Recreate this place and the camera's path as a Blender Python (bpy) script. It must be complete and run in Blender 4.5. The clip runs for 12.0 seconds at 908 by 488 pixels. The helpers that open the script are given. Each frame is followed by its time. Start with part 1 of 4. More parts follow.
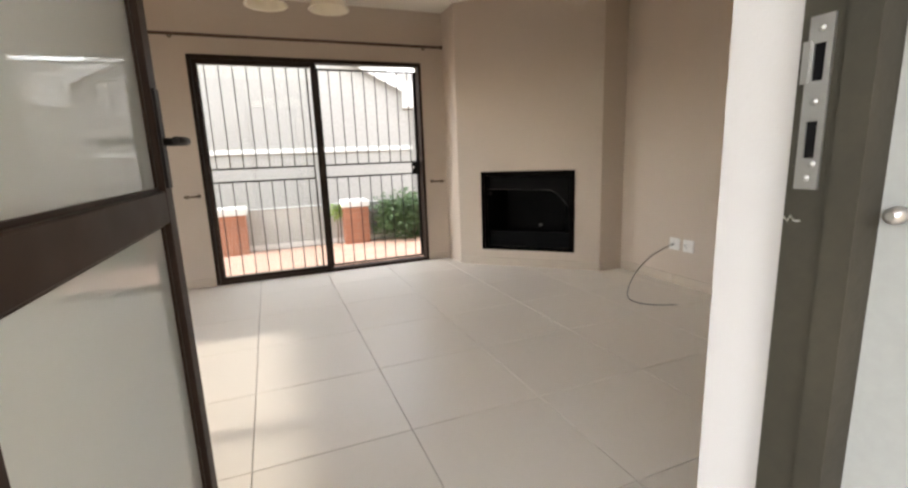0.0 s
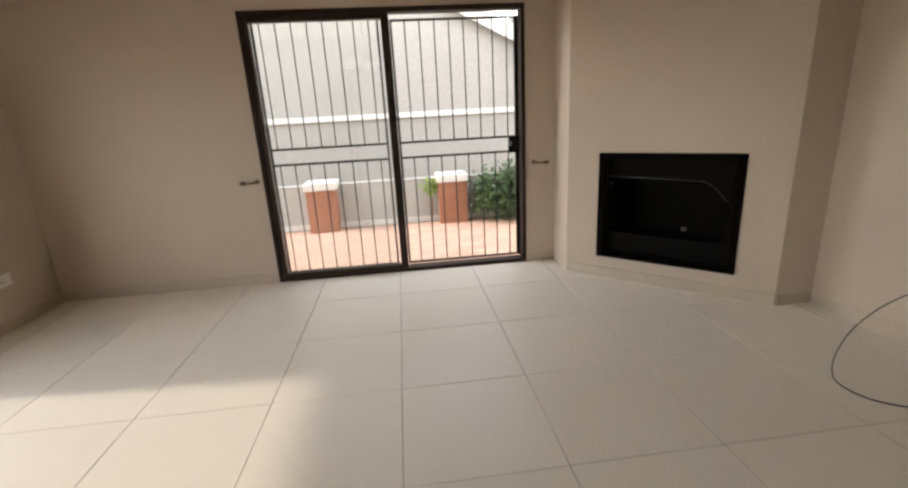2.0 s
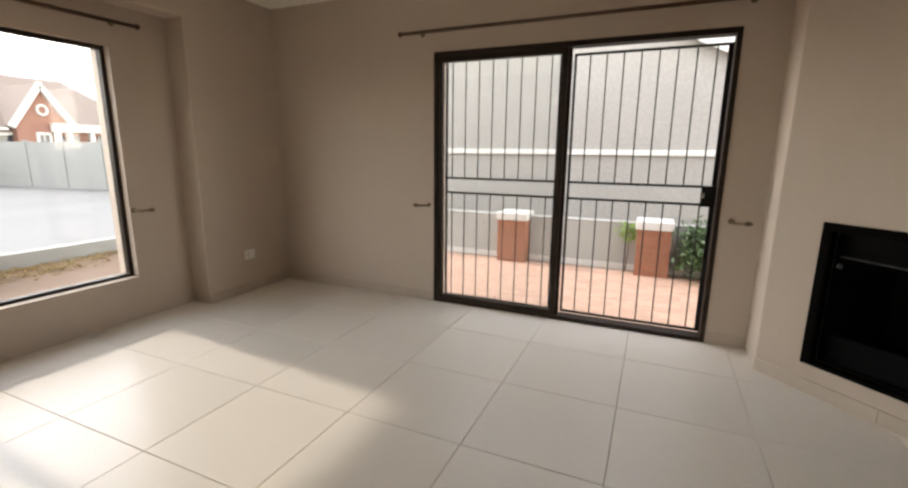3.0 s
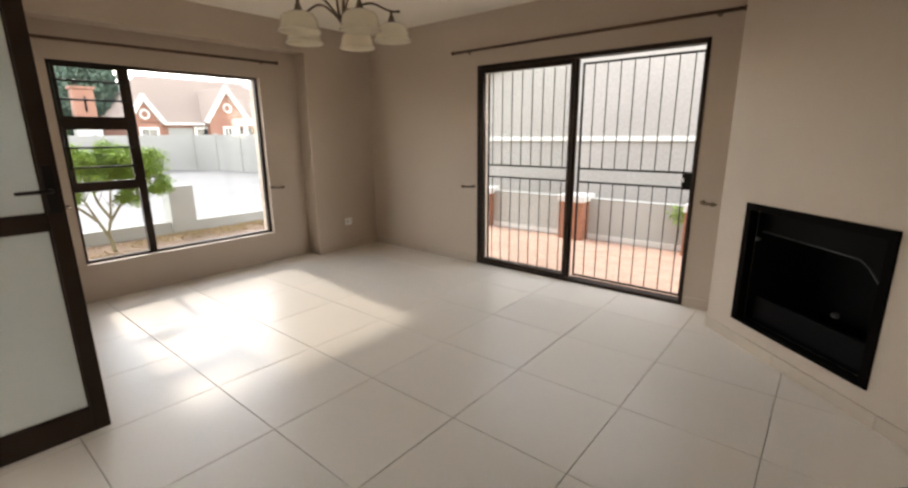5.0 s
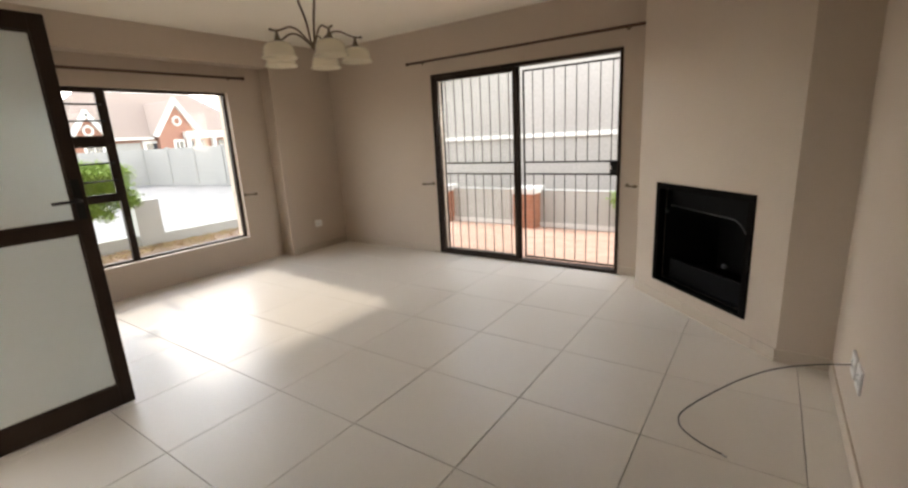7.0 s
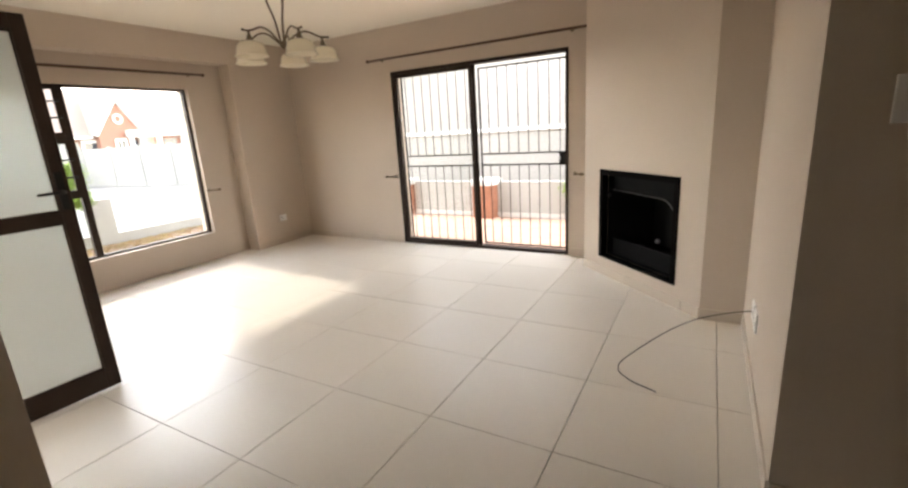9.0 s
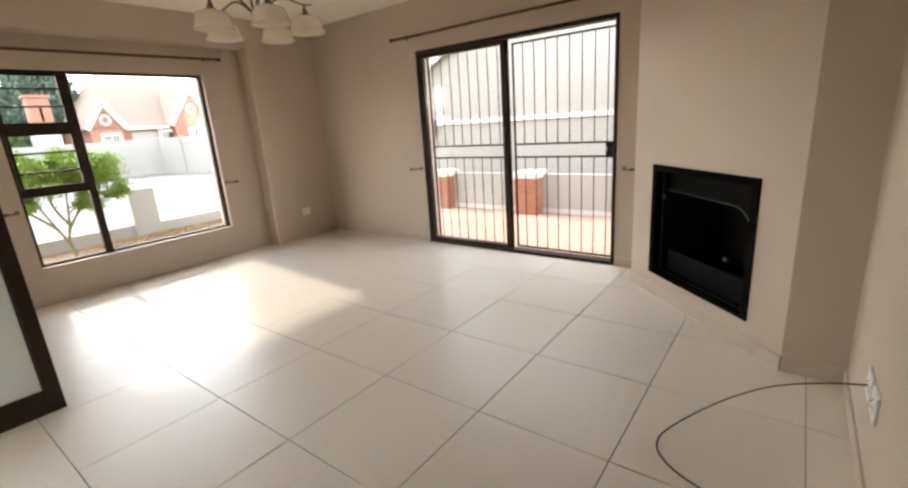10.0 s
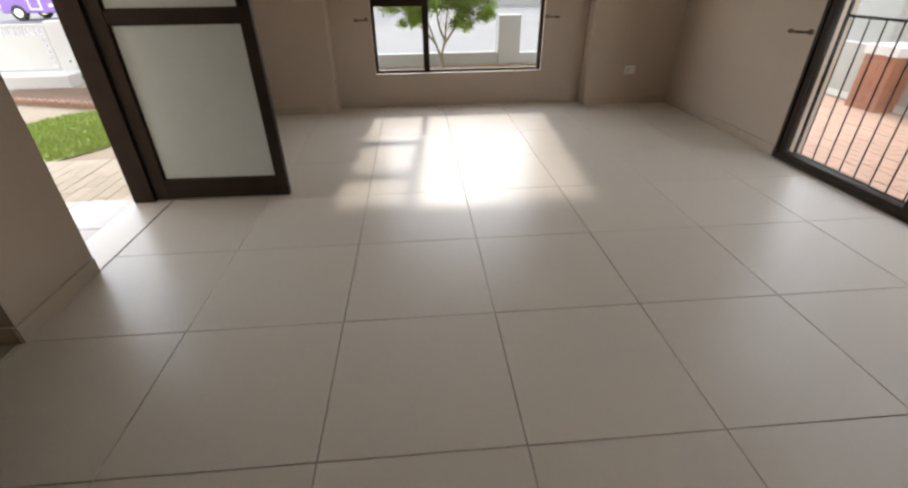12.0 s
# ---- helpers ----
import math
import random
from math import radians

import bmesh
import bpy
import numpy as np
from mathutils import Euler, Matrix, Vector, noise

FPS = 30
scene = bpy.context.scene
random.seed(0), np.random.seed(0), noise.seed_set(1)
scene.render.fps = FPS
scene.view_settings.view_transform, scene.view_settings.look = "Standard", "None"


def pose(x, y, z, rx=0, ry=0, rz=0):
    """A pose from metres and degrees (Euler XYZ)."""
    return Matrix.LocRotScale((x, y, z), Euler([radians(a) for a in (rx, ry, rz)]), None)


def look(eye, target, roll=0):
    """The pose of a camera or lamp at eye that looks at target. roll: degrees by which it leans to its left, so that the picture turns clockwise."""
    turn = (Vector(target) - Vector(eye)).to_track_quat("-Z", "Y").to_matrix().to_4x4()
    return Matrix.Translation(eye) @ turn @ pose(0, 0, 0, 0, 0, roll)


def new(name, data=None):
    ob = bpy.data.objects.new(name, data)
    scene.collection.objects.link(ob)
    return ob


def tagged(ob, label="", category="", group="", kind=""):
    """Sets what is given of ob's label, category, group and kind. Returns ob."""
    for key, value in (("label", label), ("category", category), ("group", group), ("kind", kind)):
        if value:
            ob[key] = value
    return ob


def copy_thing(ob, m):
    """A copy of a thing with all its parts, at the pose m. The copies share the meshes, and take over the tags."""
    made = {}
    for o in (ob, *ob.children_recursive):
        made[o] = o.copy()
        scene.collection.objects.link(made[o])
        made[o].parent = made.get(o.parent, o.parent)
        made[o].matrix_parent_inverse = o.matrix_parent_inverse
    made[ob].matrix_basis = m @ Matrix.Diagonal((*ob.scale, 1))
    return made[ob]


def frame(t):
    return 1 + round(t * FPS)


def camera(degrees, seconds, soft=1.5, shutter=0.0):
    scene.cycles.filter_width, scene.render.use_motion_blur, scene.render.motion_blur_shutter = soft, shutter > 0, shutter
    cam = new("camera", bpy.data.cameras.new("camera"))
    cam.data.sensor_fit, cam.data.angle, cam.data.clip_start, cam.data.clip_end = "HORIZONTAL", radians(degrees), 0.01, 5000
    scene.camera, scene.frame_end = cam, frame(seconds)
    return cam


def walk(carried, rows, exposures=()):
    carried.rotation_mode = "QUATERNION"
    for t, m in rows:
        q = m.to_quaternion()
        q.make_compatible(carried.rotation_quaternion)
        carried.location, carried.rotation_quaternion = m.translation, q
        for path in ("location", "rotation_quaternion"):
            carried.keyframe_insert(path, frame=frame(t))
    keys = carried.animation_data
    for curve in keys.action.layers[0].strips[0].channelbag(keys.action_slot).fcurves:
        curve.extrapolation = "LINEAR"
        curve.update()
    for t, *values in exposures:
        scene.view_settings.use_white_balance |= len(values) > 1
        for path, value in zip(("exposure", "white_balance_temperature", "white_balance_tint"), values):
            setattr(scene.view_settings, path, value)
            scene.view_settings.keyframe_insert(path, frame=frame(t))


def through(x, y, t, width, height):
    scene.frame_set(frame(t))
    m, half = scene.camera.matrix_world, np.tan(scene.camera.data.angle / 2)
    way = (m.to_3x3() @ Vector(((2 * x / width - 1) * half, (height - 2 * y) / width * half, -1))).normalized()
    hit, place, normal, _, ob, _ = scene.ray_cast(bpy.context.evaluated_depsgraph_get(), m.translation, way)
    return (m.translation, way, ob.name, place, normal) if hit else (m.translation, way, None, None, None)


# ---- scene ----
cam = camera(90.2, 12.0, soft=2.5)
PATH = [
    (0, (0.547, 0.264, 1.105), (1.274, 2.088, 0.723), -2.1),
    (0.3, (0.659, 0.324, 1.112), (1.099, 2.231, 0.692), -1.1),
    (0.5, (0.701, 0.379, 1.125), (1.025, 2.296, 0.655), -1.6),
    (1, (0.753, 0.691, 1.176), (0.997, 2.605, 0.648), -1.7),
    (1.5, (0.869, 0.977, 1.299), (1.083, 2.883, 0.732), -2.7),
    (2, (1.077, 1.2, 1.26), (1.276, 3.112, 0.709), -3.1),
    (2.5, (1.375, 1.415, 1.261), (1.24, 3.341, 0.739), 0.4),
    (3, (1.676, 1.473, 1.277), (0.888, 3.266, 0.876), 0.6),
    (3.2, (1.782, 1.433, 1.303), (0.827, 3.140, 0.889), 0.5),
    (4.8, (2.774, 1.019, 1.395), (1.551, 2.529, 0.922), -0.2),
    (5, (2.876, 0.998, 1.369), (1.635, 2.494, 0.9), -0.5),
    (5.5, (3.109, 0.935, 1.364), (1.827, 2.399, 0.903), -0.9),
    (6, (3.292, 0.888, 1.384), (1.981, 2.325, 0.92), -1.2),
    (6.5, (3.291, 0.754, 1.363), (1.997, 2.211, 0.913), -1.0),
    (7, (3.193, 0.587, 1.374), (2.077, 2.179, 0.907), -3.1),
    (7.2, (3.172, 0.491, 1.355), (2.094, 2.111, 0.894), -2.7),
    (9, (3.32, 0.31, 1.349), (2.355, 1.992, 0.858), -3.6),
    (9.5, (3.343, 0.619, 1.357), (2.293, 2.245, 0.852), -3.7),
    (10, (3.285, 1.024, 1.319), (2.107, 2.553, 0.795), -4.0),
    (10.5, (3.251, 1.458, 1.29), (1.789, 2.697, 0.715), -4.5),
    (11, (3.163, 1.753, 1.261), (1.479, 2.656, 0.673), -2.6),
    (11.5, (3.035, 2.023, 1.239), (1.178, 2.453, 0.634), -2.3),
    (11.8, (3.033, 2.173, 1.196), (1.195, 2.308, 0.42), -0.7),
    (12, (3.026, 2.25, 1.191), (1.313, 2.378, 0.166), -0.8),
]
LIGHTNESS = [(0, 3.42), (0.5, 3.52), (1.0, 3.42), (1.5, 3.34), (2.0, 3.12), (2.5, 3.15), (3.0, 2.92), (3.2, 2.82), (4.8, 3.08), (5.0, 3.1), (6.5, 3.1), (7.2, 3.25), (9.0, 3.82), (9.5, 3.70), (10.5, 3.2), (11.0, 2.95), (11.5, 2.78), (12.0, 2.70)]
KELVIN, TINT = 7500, 13
walk(cam, [(t, look(eye, target, roll)) for t, eye, target, roll in PATH], [(t, e, KELVIN - (200 if t < 1.2 or t > 11.2 else 0), TINT) for t, e in LIGHTNESS])

# ---------------- world and light ----------------
SUN_TO = Vector((-2.59, 0.20, 1.95)).normalized()
world = bpy.data.worlds.new("world")
scene.world = world
world.use_nodes = True
wn = world.node_tree
sky = wn.nodes.new("ShaderNodeTexSky")
sky.sky_type = "NISHITA"
sky.sun_disc = False
sky.sun_elevation = math.asin(SUN_TO.z)
sky.sun_rotation = math.atan2(SUN_TO.x, SUN_TO.y)
sky.air_density, sky.dust_density, sky.ozone_density = 1.0, 0.05, 1.0
haze = wn.nodes.new("ShaderNodeHueSaturation")  # thin high cloud takes most of the blue out
haze.inputs["Saturation"].default_value = 0.42
wn.links.new(sky.outputs[0], haze.inputs["Color"])
wn.links.new(haze.outputs[0], wn.nodes["Background"].inputs[0])
wn.nodes["Background"].inputs[1].default_value = 0.15
sun_data = bpy.data.lights.new("sun", "SUN")
sun_data.energy, sun_data.angle, sun_data.color = 0.29, radians(3.0), (1.0, 0.985, 0.96)
sun = new("sun", sun_data)
sun.matrix_world = look((0, 0, 20), Vector((0, 0, 20)) - SUN_TO)
scene.view_settings.exposure = 2.9


# ---------------- materials ----------------
def material(name, color, rough=0.6, metal=0.0, spots=0.0, spot_scale=3.0, grain=0.0, grain_scale=80.0,
             bump=0.0, bump_scale=60.0, tint=None, spec=0.5, each=0.0, rough_var=0.0):
    """Principled surface with stains at a large scale, grain at a small one and fine relief."""
    m = bpy.data.materials.new(name)
    m.use_nodes = True
    nt = m.node_tree
    b = nt.nodes["Principled BSDF"]
    b.inputs["Base Color"].default_value = (*color, 1)
    b.inputs["Roughness"].default_value = rough
    b.inputs["Metallic"].default_value = metal
    b.inputs["Specular IOR Level"].default_value = spec
    co = nt.nodes.new("ShaderNodeTexCoord").outputs["Object"]
    if each:
        geo = nt.nodes.new("ShaderNodeNewGeometry").outputs["Position"]
        co = geo
    out = None

    def noise_node(scale, detail=4.0):
        n = nt.nodes.new("ShaderNodeTexNoise")
        n.inputs["Scale"].default_value = scale
        n.inputs["Detail"].default_value = detail
        nt.links.new(co, n.inputs["Vector"])
        return n

    def mix(fac_socket, amount, a, other):
        mr = nt.nodes.new("ShaderNodeMapRange")
        mr.inputs["From Min"].default_value, mr.inputs["From Max"].default_value = 0.3, 0.7
        mr.inputs["To Max"].default_value = amount
        nt.links.new(fac_socket, mr.inputs["Value"])
        mx = nt.nodes.new("ShaderNodeMix")
        mx.data_type = "RGBA"
        nt.links.new(mr.outputs[0], mx.inputs["Factor"])
        if a is None:
            mx.inputs[6].default_value = (*color, 1)
        else:
            nt.links.new(a, mx.inputs[6])
        mx.inputs[7].default_value = (*other, 1)
        return mx.outputs[2]

    dark = tint or tuple(c * 0.7 for c in color)
    if spots:
        out = mix(noise_node(spot_scale, 5).outputs["Fac"], spots, out, dark)
    if grain:
        out = mix(noise_node(grain_scale, 3).outputs["Fac"], grain, out, tuple(min(1, c * 0.6) for c in color))
    if each:
        oi = nt.nodes.new("ShaderNodeObjectInfo")
        out = mix(oi.outputs["Random"], each, out, tuple(c * 0.75 for c in color))
    if out is not None:
        nt.links.new(out, b.inputs["Base Color"])
    if rough_var:
        mr = nt.nodes.new("ShaderNodeMapRange")
        mr.inputs["To Min"].default_value, mr.inputs["To Max"].default_value = rough - rough_var, rough + rough_var
        nt.links.new(noise_node(spot_scale * 1.7).outputs["Fac"], mr.inputs["Value"])
        nt.links.new(mr.outputs[0], b.inputs["Roughness"])
    if bump:
        bp = nt.nodes.new("ShaderNodeBump")
        bp.inputs["Strength"].default_value = bump
        bp.inputs["Distance"].default_value = 0.004
        nt.links.new(noise_node(bump_scale, 6).outputs["Fac"], bp.inputs["Height"])
        nt.links.new(bp.outputs[0], b.inputs["Normal"])
    return m


def schlick(nt, weight):
    """Gloss of glass by angle: 4 % face on, all at grazing."""
    weight.inputs[0].default_value = 0.5
    p, s = nt.nodes.new("ShaderNodeMath"), nt.nodes.new("ShaderNodeMath")
    p.operation, s.operation = "POWER", "MULTIPLY_ADD"
    p.inputs[1].default_value = 5.0
    s.inputs[1].default_value, s.inputs[2].default_value = 0.75, 0.022
    nt.links.new(weight.outputs["Facing"], p.inputs[0])
    nt.links.new(p.outputs[0], s.inputs[0])
    return s.outputs[0]


def glass_material(name, tint=(1, 1, 1), rough=0.0):
    """A thin pane: clear, with the gloss of its faces."""
    m = bpy.data.materials.new(name)
    m.use_nodes = True
    nt = m.node_tree
    nt.nodes.remove(nt.nodes["Principled BSDF"])
    t, g, f, mx = (nt.nodes.new("ShaderNode" + k) for k in ("BsdfTransparent", "BsdfGlossy", "LayerWeight", "MixShader"))
    t.inputs[0].default_value = (*tint, 1)
    g.inputs["Roughness"].default_value = rough
    nt.links.new(schlick(nt, f), mx.inputs[0])
    nt.links.new(t.outputs[0], mx.inputs[1])
    nt.links.new(g.outputs[0], mx.inputs[2])
    nt.links.new(mx.outputs[0], nt.nodes["Material Output"].inputs[0])
    return m


def milky_material(name, color, through, gloss_rough, blur=0.0):
    """White frosted glass: scatters light on and through, glossy skin. blur: lets shapes behind show, softened."""
    m = bpy.data.materials.new(name)
    m.use_nodes = True
    nt = m.node_tree
    nt.nodes.remove(nt.nodes["Principled BSDF"])
    d, t, m1, g, f, m2 = (nt.nodes.new("ShaderNode" + k) for k in
                          ("BsdfDiffuse", "BsdfRefraction" if blur else "BsdfTranslucent", "MixShader", "BsdfGlossy", "LayerWeight", "MixShader"))
    if blur:
        t.inputs["Roughness"].default_value, t.inputs["IOR"].default_value = blur, 1.3
    d.inputs[0].default_value = t.inputs[0].default_value = (*color, 1)
    m1.inputs[0].default_value = through
    g.inputs["Roughness"].default_value = gloss_rough
    fac = schlick(nt, f)
    nt.links.new(d.outputs[0], m1.inputs[1])
    nt.links.new(t.outputs[0], m1.inputs[2])
    nt.links.new(fac, m2.inputs[0])
    nt.links.new(m1.outputs[0], m2.inputs[1])
    nt.links.new(g.outputs[0], m2.inputs[2])
    nt.links.new(m2.outputs[0], nt.nodes["Material Output"].inputs[0])
    return m


M_WALL = material("beige wall paint", (0.598, 0.497, 0.404), 0.62, spots=0.20, spot_scale=1.1, grain=0.08, grain_scale=160, bump=0.12, bump_scale=220)
M_CEIL = material("cream ceiling paint", (0.92, 0.875, 0.765), 0.8, spots=0.08, spot_scale=0.8, grain=0.05, bump=0.1, bump_scale=150)
M_TILE = material("cream polished porcelain", (0.79, 0.732, 0.645), 0.34, spec=0.42, spots=0.16, spot_scale=1.6, tint=(0.70, 0.63, 0.54), grain=0.04, grain_scale=40, each=0.10, rough_var=0.05)
# paler and more neutral than the beige wall
M_REVEAL = material("off-white reveal", (0.63, 0.60, 0.585), 0.6, spots=0.1, spot_scale=3, bump=0.1, bump_scale=150)
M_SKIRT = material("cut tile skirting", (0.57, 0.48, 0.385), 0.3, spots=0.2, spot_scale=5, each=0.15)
M_GROUT = material("brown grout", (0.34, 0.28, 0.22), 0.9, grain=0.4, grain_scale=120)
M_BRONZE = material("dark bronze aluminium", (0.028, 0.0165, 0.0105), 0.5, spec=0.22, metal=0.1, spots=0.3, spot_scale=9, tint=(0.06, 0.04, 0.03), rough_var=0.08)
M_STEEL_BLACK = material("black painted steel", (0.014, 0.012, 0.011), 0.5, spec=0.25, metal=0.1, spots=0.2, spot_scale=14)
M_JAMB = material("weathered brown jamb", (0.030, 0.026, 0.017), 0.75, metal=0.1, spots=0.5, spot_scale=7, tint=(0.06, 0.05, 0.032), grain=0.3, grain_scale=60, bump=0.2, bump_scale=90)
M_STEEL_WORN = material("worn dull steel", (0.40, 0.39, 0.37), 0.5, metal=0.9, spots=0.3, spot_scale=60, rough_var=0.1)
M_CHROME = material("brushed steel", (0.62, 0.60, 0.58), 0.3, metal=1.0, grain=0.2, grain_scale=200, rough_var=0.1)
M_GLASS = glass_material("clear glass", (0.99, 0.993, 0.99))
M_MILK = milky_material("frosted white glass", (0.88, 0.93, 0.915), 0.46, 0.025, blur=0.75)
M_SHADE = milky_material("alabaster glass shade", (0.95, 0.90, 0.78), 0.5, 0.25)
M_PLASTIC = material("white plastic", (0.82, 0.80, 0.77), 0.35, spots=0.1, spot_scale=30)
M_ROD = material("dark stained wood", (0.085, 0.040, 0.020), 0.42, spots=0.5, spot_scale=20, tint=(0.14, 0.07, 0.035))
M_IRON = material("antique brown metal", (0.17, 0.125, 0.08), 0.45, metal=0.6, spots=0.4, spot_scale=30, tint=(0.26, 0.2, 0.13))
M_FIREBOX = material("soot black steel", (0.003, 0.003, 0.0035), 0.7, spec=0.08, spots=0.4, spot_scale=8, tint=(0.010, 0.009, 0.009))
M_RAIL = material("dull grey steel", (0.08, 0.08, 0.085), 0.42, metal=0.6, grain=0.3)
M_ASH = material("dull grey-black steel", (0.0026, 0.0026, 0.0034), 0.8, spec=0.15, spots=0.4)
M_FRAME = material("heat-dulled black steel", (0.005, 0.004, 0.0036), 0.85, spec=0.03, spots=0.3)
M_CABLE = material("black cable sheath", (0.02, 0.018, 0.017), 0.5)
M_PLASTER_W = material("white outside plaster", (0.62, 0.615, 0.58), 0.85, spots=0.15, spot_scale=2, bump=0.3, bump_scale=50)
M_PLASTER_G = material("grey textured plaster", (0.36, 0.345, 0.32), 0.9, spots=0.3, spot_scale=1.5, grain=0.4, grain_scale=22, bump=1.0, bump_scale=30)
M_PLASTER_L = material("pale grey painted plaster", (0.40, 0.405, 0.375), 0.9, spots=0.2, spot_scale=2.5, grain=0.1, grain_scale=50, bump=0.4, bump_scale=50)
M_FENCE = material("pale grey precast concrete", (0.31, 0.31, 0.295), 0.9, spots=0.3, spot_scale=1.2, grain=0.15, bump=0.3, bump_scale=30)
M_BRICK = material("orange red face brick", (0.36, 0.165, 0.10), 0.85, spots=0.4, spot_scale=6, tint=(0.30, 0.10, 0.06), each=0.5, bump=0.3, bump_scale=70)
# distant brick: the wash of haze is mixed into its base colour
M_BRICK_PALE = material("haze-paled face brick", (0.32, 0.165, 0.118), 0.9, spots=0.4, spot_scale=2, tint=(0.23, 0.10, 0.075), grain=0.25, grain_scale=9)
M_MORTAR_RED = material("brick-stained mortar", (0.33, 0.20, 0.14), 0.95, grain=0.3)
M_MORTAR = material("mortar", (0.40, 0.30, 0.23), 0.95, grain=0.3)
M_PAVER = material("terracotta paver", (0.55, 0.355, 0.262), 0.85, spots=0.35, spot_scale=5, each=0.45, bump=0.3, bump_scale=60)
M_PAVE2 = material("buff paver", (0.50, 0.44, 0.35), 0.9, spots=0.35, spot_scale=5, each=0.4, bump=0.3, bump_scale=60)
M_ROAD = material("pale concrete paving", (0.225, 0.223, 0.214), 0.9, spots=0.4, spot_scale=0.6, grain=0.2, grain_scale=30, bump=0.3, bump_scale=30)
M_STEP = material("pinkish cream step tile", (0.56, 0.50, 0.46), 0.4, spots=0.3, spot_scale=3, grain=0.1, grain_scale=60, bump=0.2, bump_scale=40)
M_TERRACOTTA = material("weathered terracotta", (0.40, 0.235, 0.155), 0.9, spots=0.5, spot_scale=12, tint=(0.5, 0.38, 0.28), grain=0.3, grain_scale=60)
M_LITTER = material("dry leaf litter", (0.34, 0.20, 0.09), 0.9, spots=0.6, spot_scale=5, tint=(0.22, 0.24, 0.07))
M_SOIL = material("red brown soil", (0.19, 0.12, 0.075), 0.95, spots=0.5, spot_scale=3, grain=0.4, grain_scale=40, bump=0.8, bump_scale=40)
M_SAND = material("pale beige garden sand", (0.40, 0.33, 0.24), 0.95, spots=0.5, spot_scale=4, grain=0.4, grain_scale=40, bump=0.7, bump_scale=50)
M_GROUND = material("dry ground", (0.36, 0.32, 0.25), 0.95, spots=0.5, spot_scale=0.4, grain=0.3)
M_ROOF = material("weathered brown roof tile", (0.27, 0.215, 0.185), 0.85, spots=0.4, spot_scale=1.5, tint=(0.24, 0.19, 0.16), each=0.3)
M_LEAF = material("bright green leaf", (0.23, 0.35, 0.05), 0.5, spots=0.5, spot_scale=9, tint=(0.12, 0.24, 0.03))
M_LEAF_D = material("dark green leaf", (0.05, 0.10, 0.035), 0.5, spots=0.5, spot_scale=9, tint=(0.09, 0.15, 0.05))
M_CONIFER = material("grey green conifer", (0.07, 0.115, 0.085), 0.7, spots=0.5, spot_scale=2, tint=(0.04, 0.07, 0.05))
M_GRASS = material("lawn green", (0.27, 0.39, 0.075), 0.7, spots=0.6, spot_scale=4, tint=(0.33, 0.36, 0.12))
M_BARK_PALE = material("pale green grey bark", (0.26, 0.23, 0.13), 0.9, grain=0.5, grain_scale=30, spots=0.4, spot_scale=12, tint=(0.16, 0.13, 0.08), bump=0.8, bump_scale=40)
M_BARK = material("grey brown bark", (0.16, 0.12, 0.09), 0.9, grain=0.5, grain_scale=30, bump=0.8, bump_scale=40)
M_PURPLE = material("purple car paint", (0.20, 0.10, 0.38), 0.3, spots=0.1)
M_RUBBER = material("black rubber", (0.02, 0.02, 0.02), 0.8)
M_DARKGLASS = material("dark window glass", (0.04, 0.05, 0.06), 0.08)


# ---------------- mesh helpers ----------------
def add_box(bm, x0, x1, y0, y1, z0, z1, mat=None):
    vs = [bm.verts.new((x, y, z)) for x in (x0, x1) for y in (y0, y1) for z in (z0, z1)]
    if mat is not None:
        for v in vs:
            v.co = mat @ v.co
    for f in ((0, 1, 3, 2), (4, 6, 7, 5), (0, 4, 5, 1), (2, 3, 7, 6), (0, 2, 6, 4), (1, 5, 7, 3)):
        bm.faces.new([vs[i] for i in f])
    return vs


def add_tube(bm, points, radius, sides=8, cap=True):
    """A round bar through points; radius may be a number or one for each point."""
    pts = [Vector(p) for p in points]
    rad = radius if isinstance(radius, (list, tuple)) else [radius] * len(pts)
    rings, side = [], None
    for i, p in enumerate(pts):
        d = (pts[min(i + 1, len(pts) - 1)] - pts[max(i - 1, 0)]).normalized()
        if side is None:
            side = d.orthogonal().normalized()
        side = (side - d * side.dot(d)).normalized()
        up = d.cross(side)
        rings.append([bm.verts.new(p + rad[i] * (math.cos(a) * side + math.sin(a) * up))
                      for a in (2 * math.pi * k / sides for k in range(sides))])
    for a, b in zip(rings, rings[1:]):
        for k in range(sides):
            f = bm.faces.new((a[k], a[(k + 1) % sides], b[(k + 1) % sides], b[k]))
            f.smooth = True
    if cap:
        bm.faces.new(rings[0][::-1])
        bm.faces.new(rings[-1])


def add_lathe(bm, profile, at=(0, 0, 0), sides=20, mat=None, wave=0.0, waves=6):
    """A turned shape: profile of (radius, height)."""
    rings = []
    for n, (r, z) in enumerate(profile):
        ring = []
        for k in range(sides):
            a = 2 * math.pi * k / sides
            rr = r * (1 + wave * (n / (len(profile) - 1)) ** 2 * math.cos(waves * a))
            v = Vector((rr * math.cos(a), rr * math.sin(a), z))
            v = (mat @ v) if mat is not None else v + Vector(at)
            ring.append(bm.verts.new(v))
        rings.append(ring)
    for a, b in zip(rings, rings[1:]):
        for k in range(sides):
            f = bm.faces.new((a[k], a[(k + 1) % sides], b[(k + 1) % sides], b[k]))
            f.smooth = True
    return rings


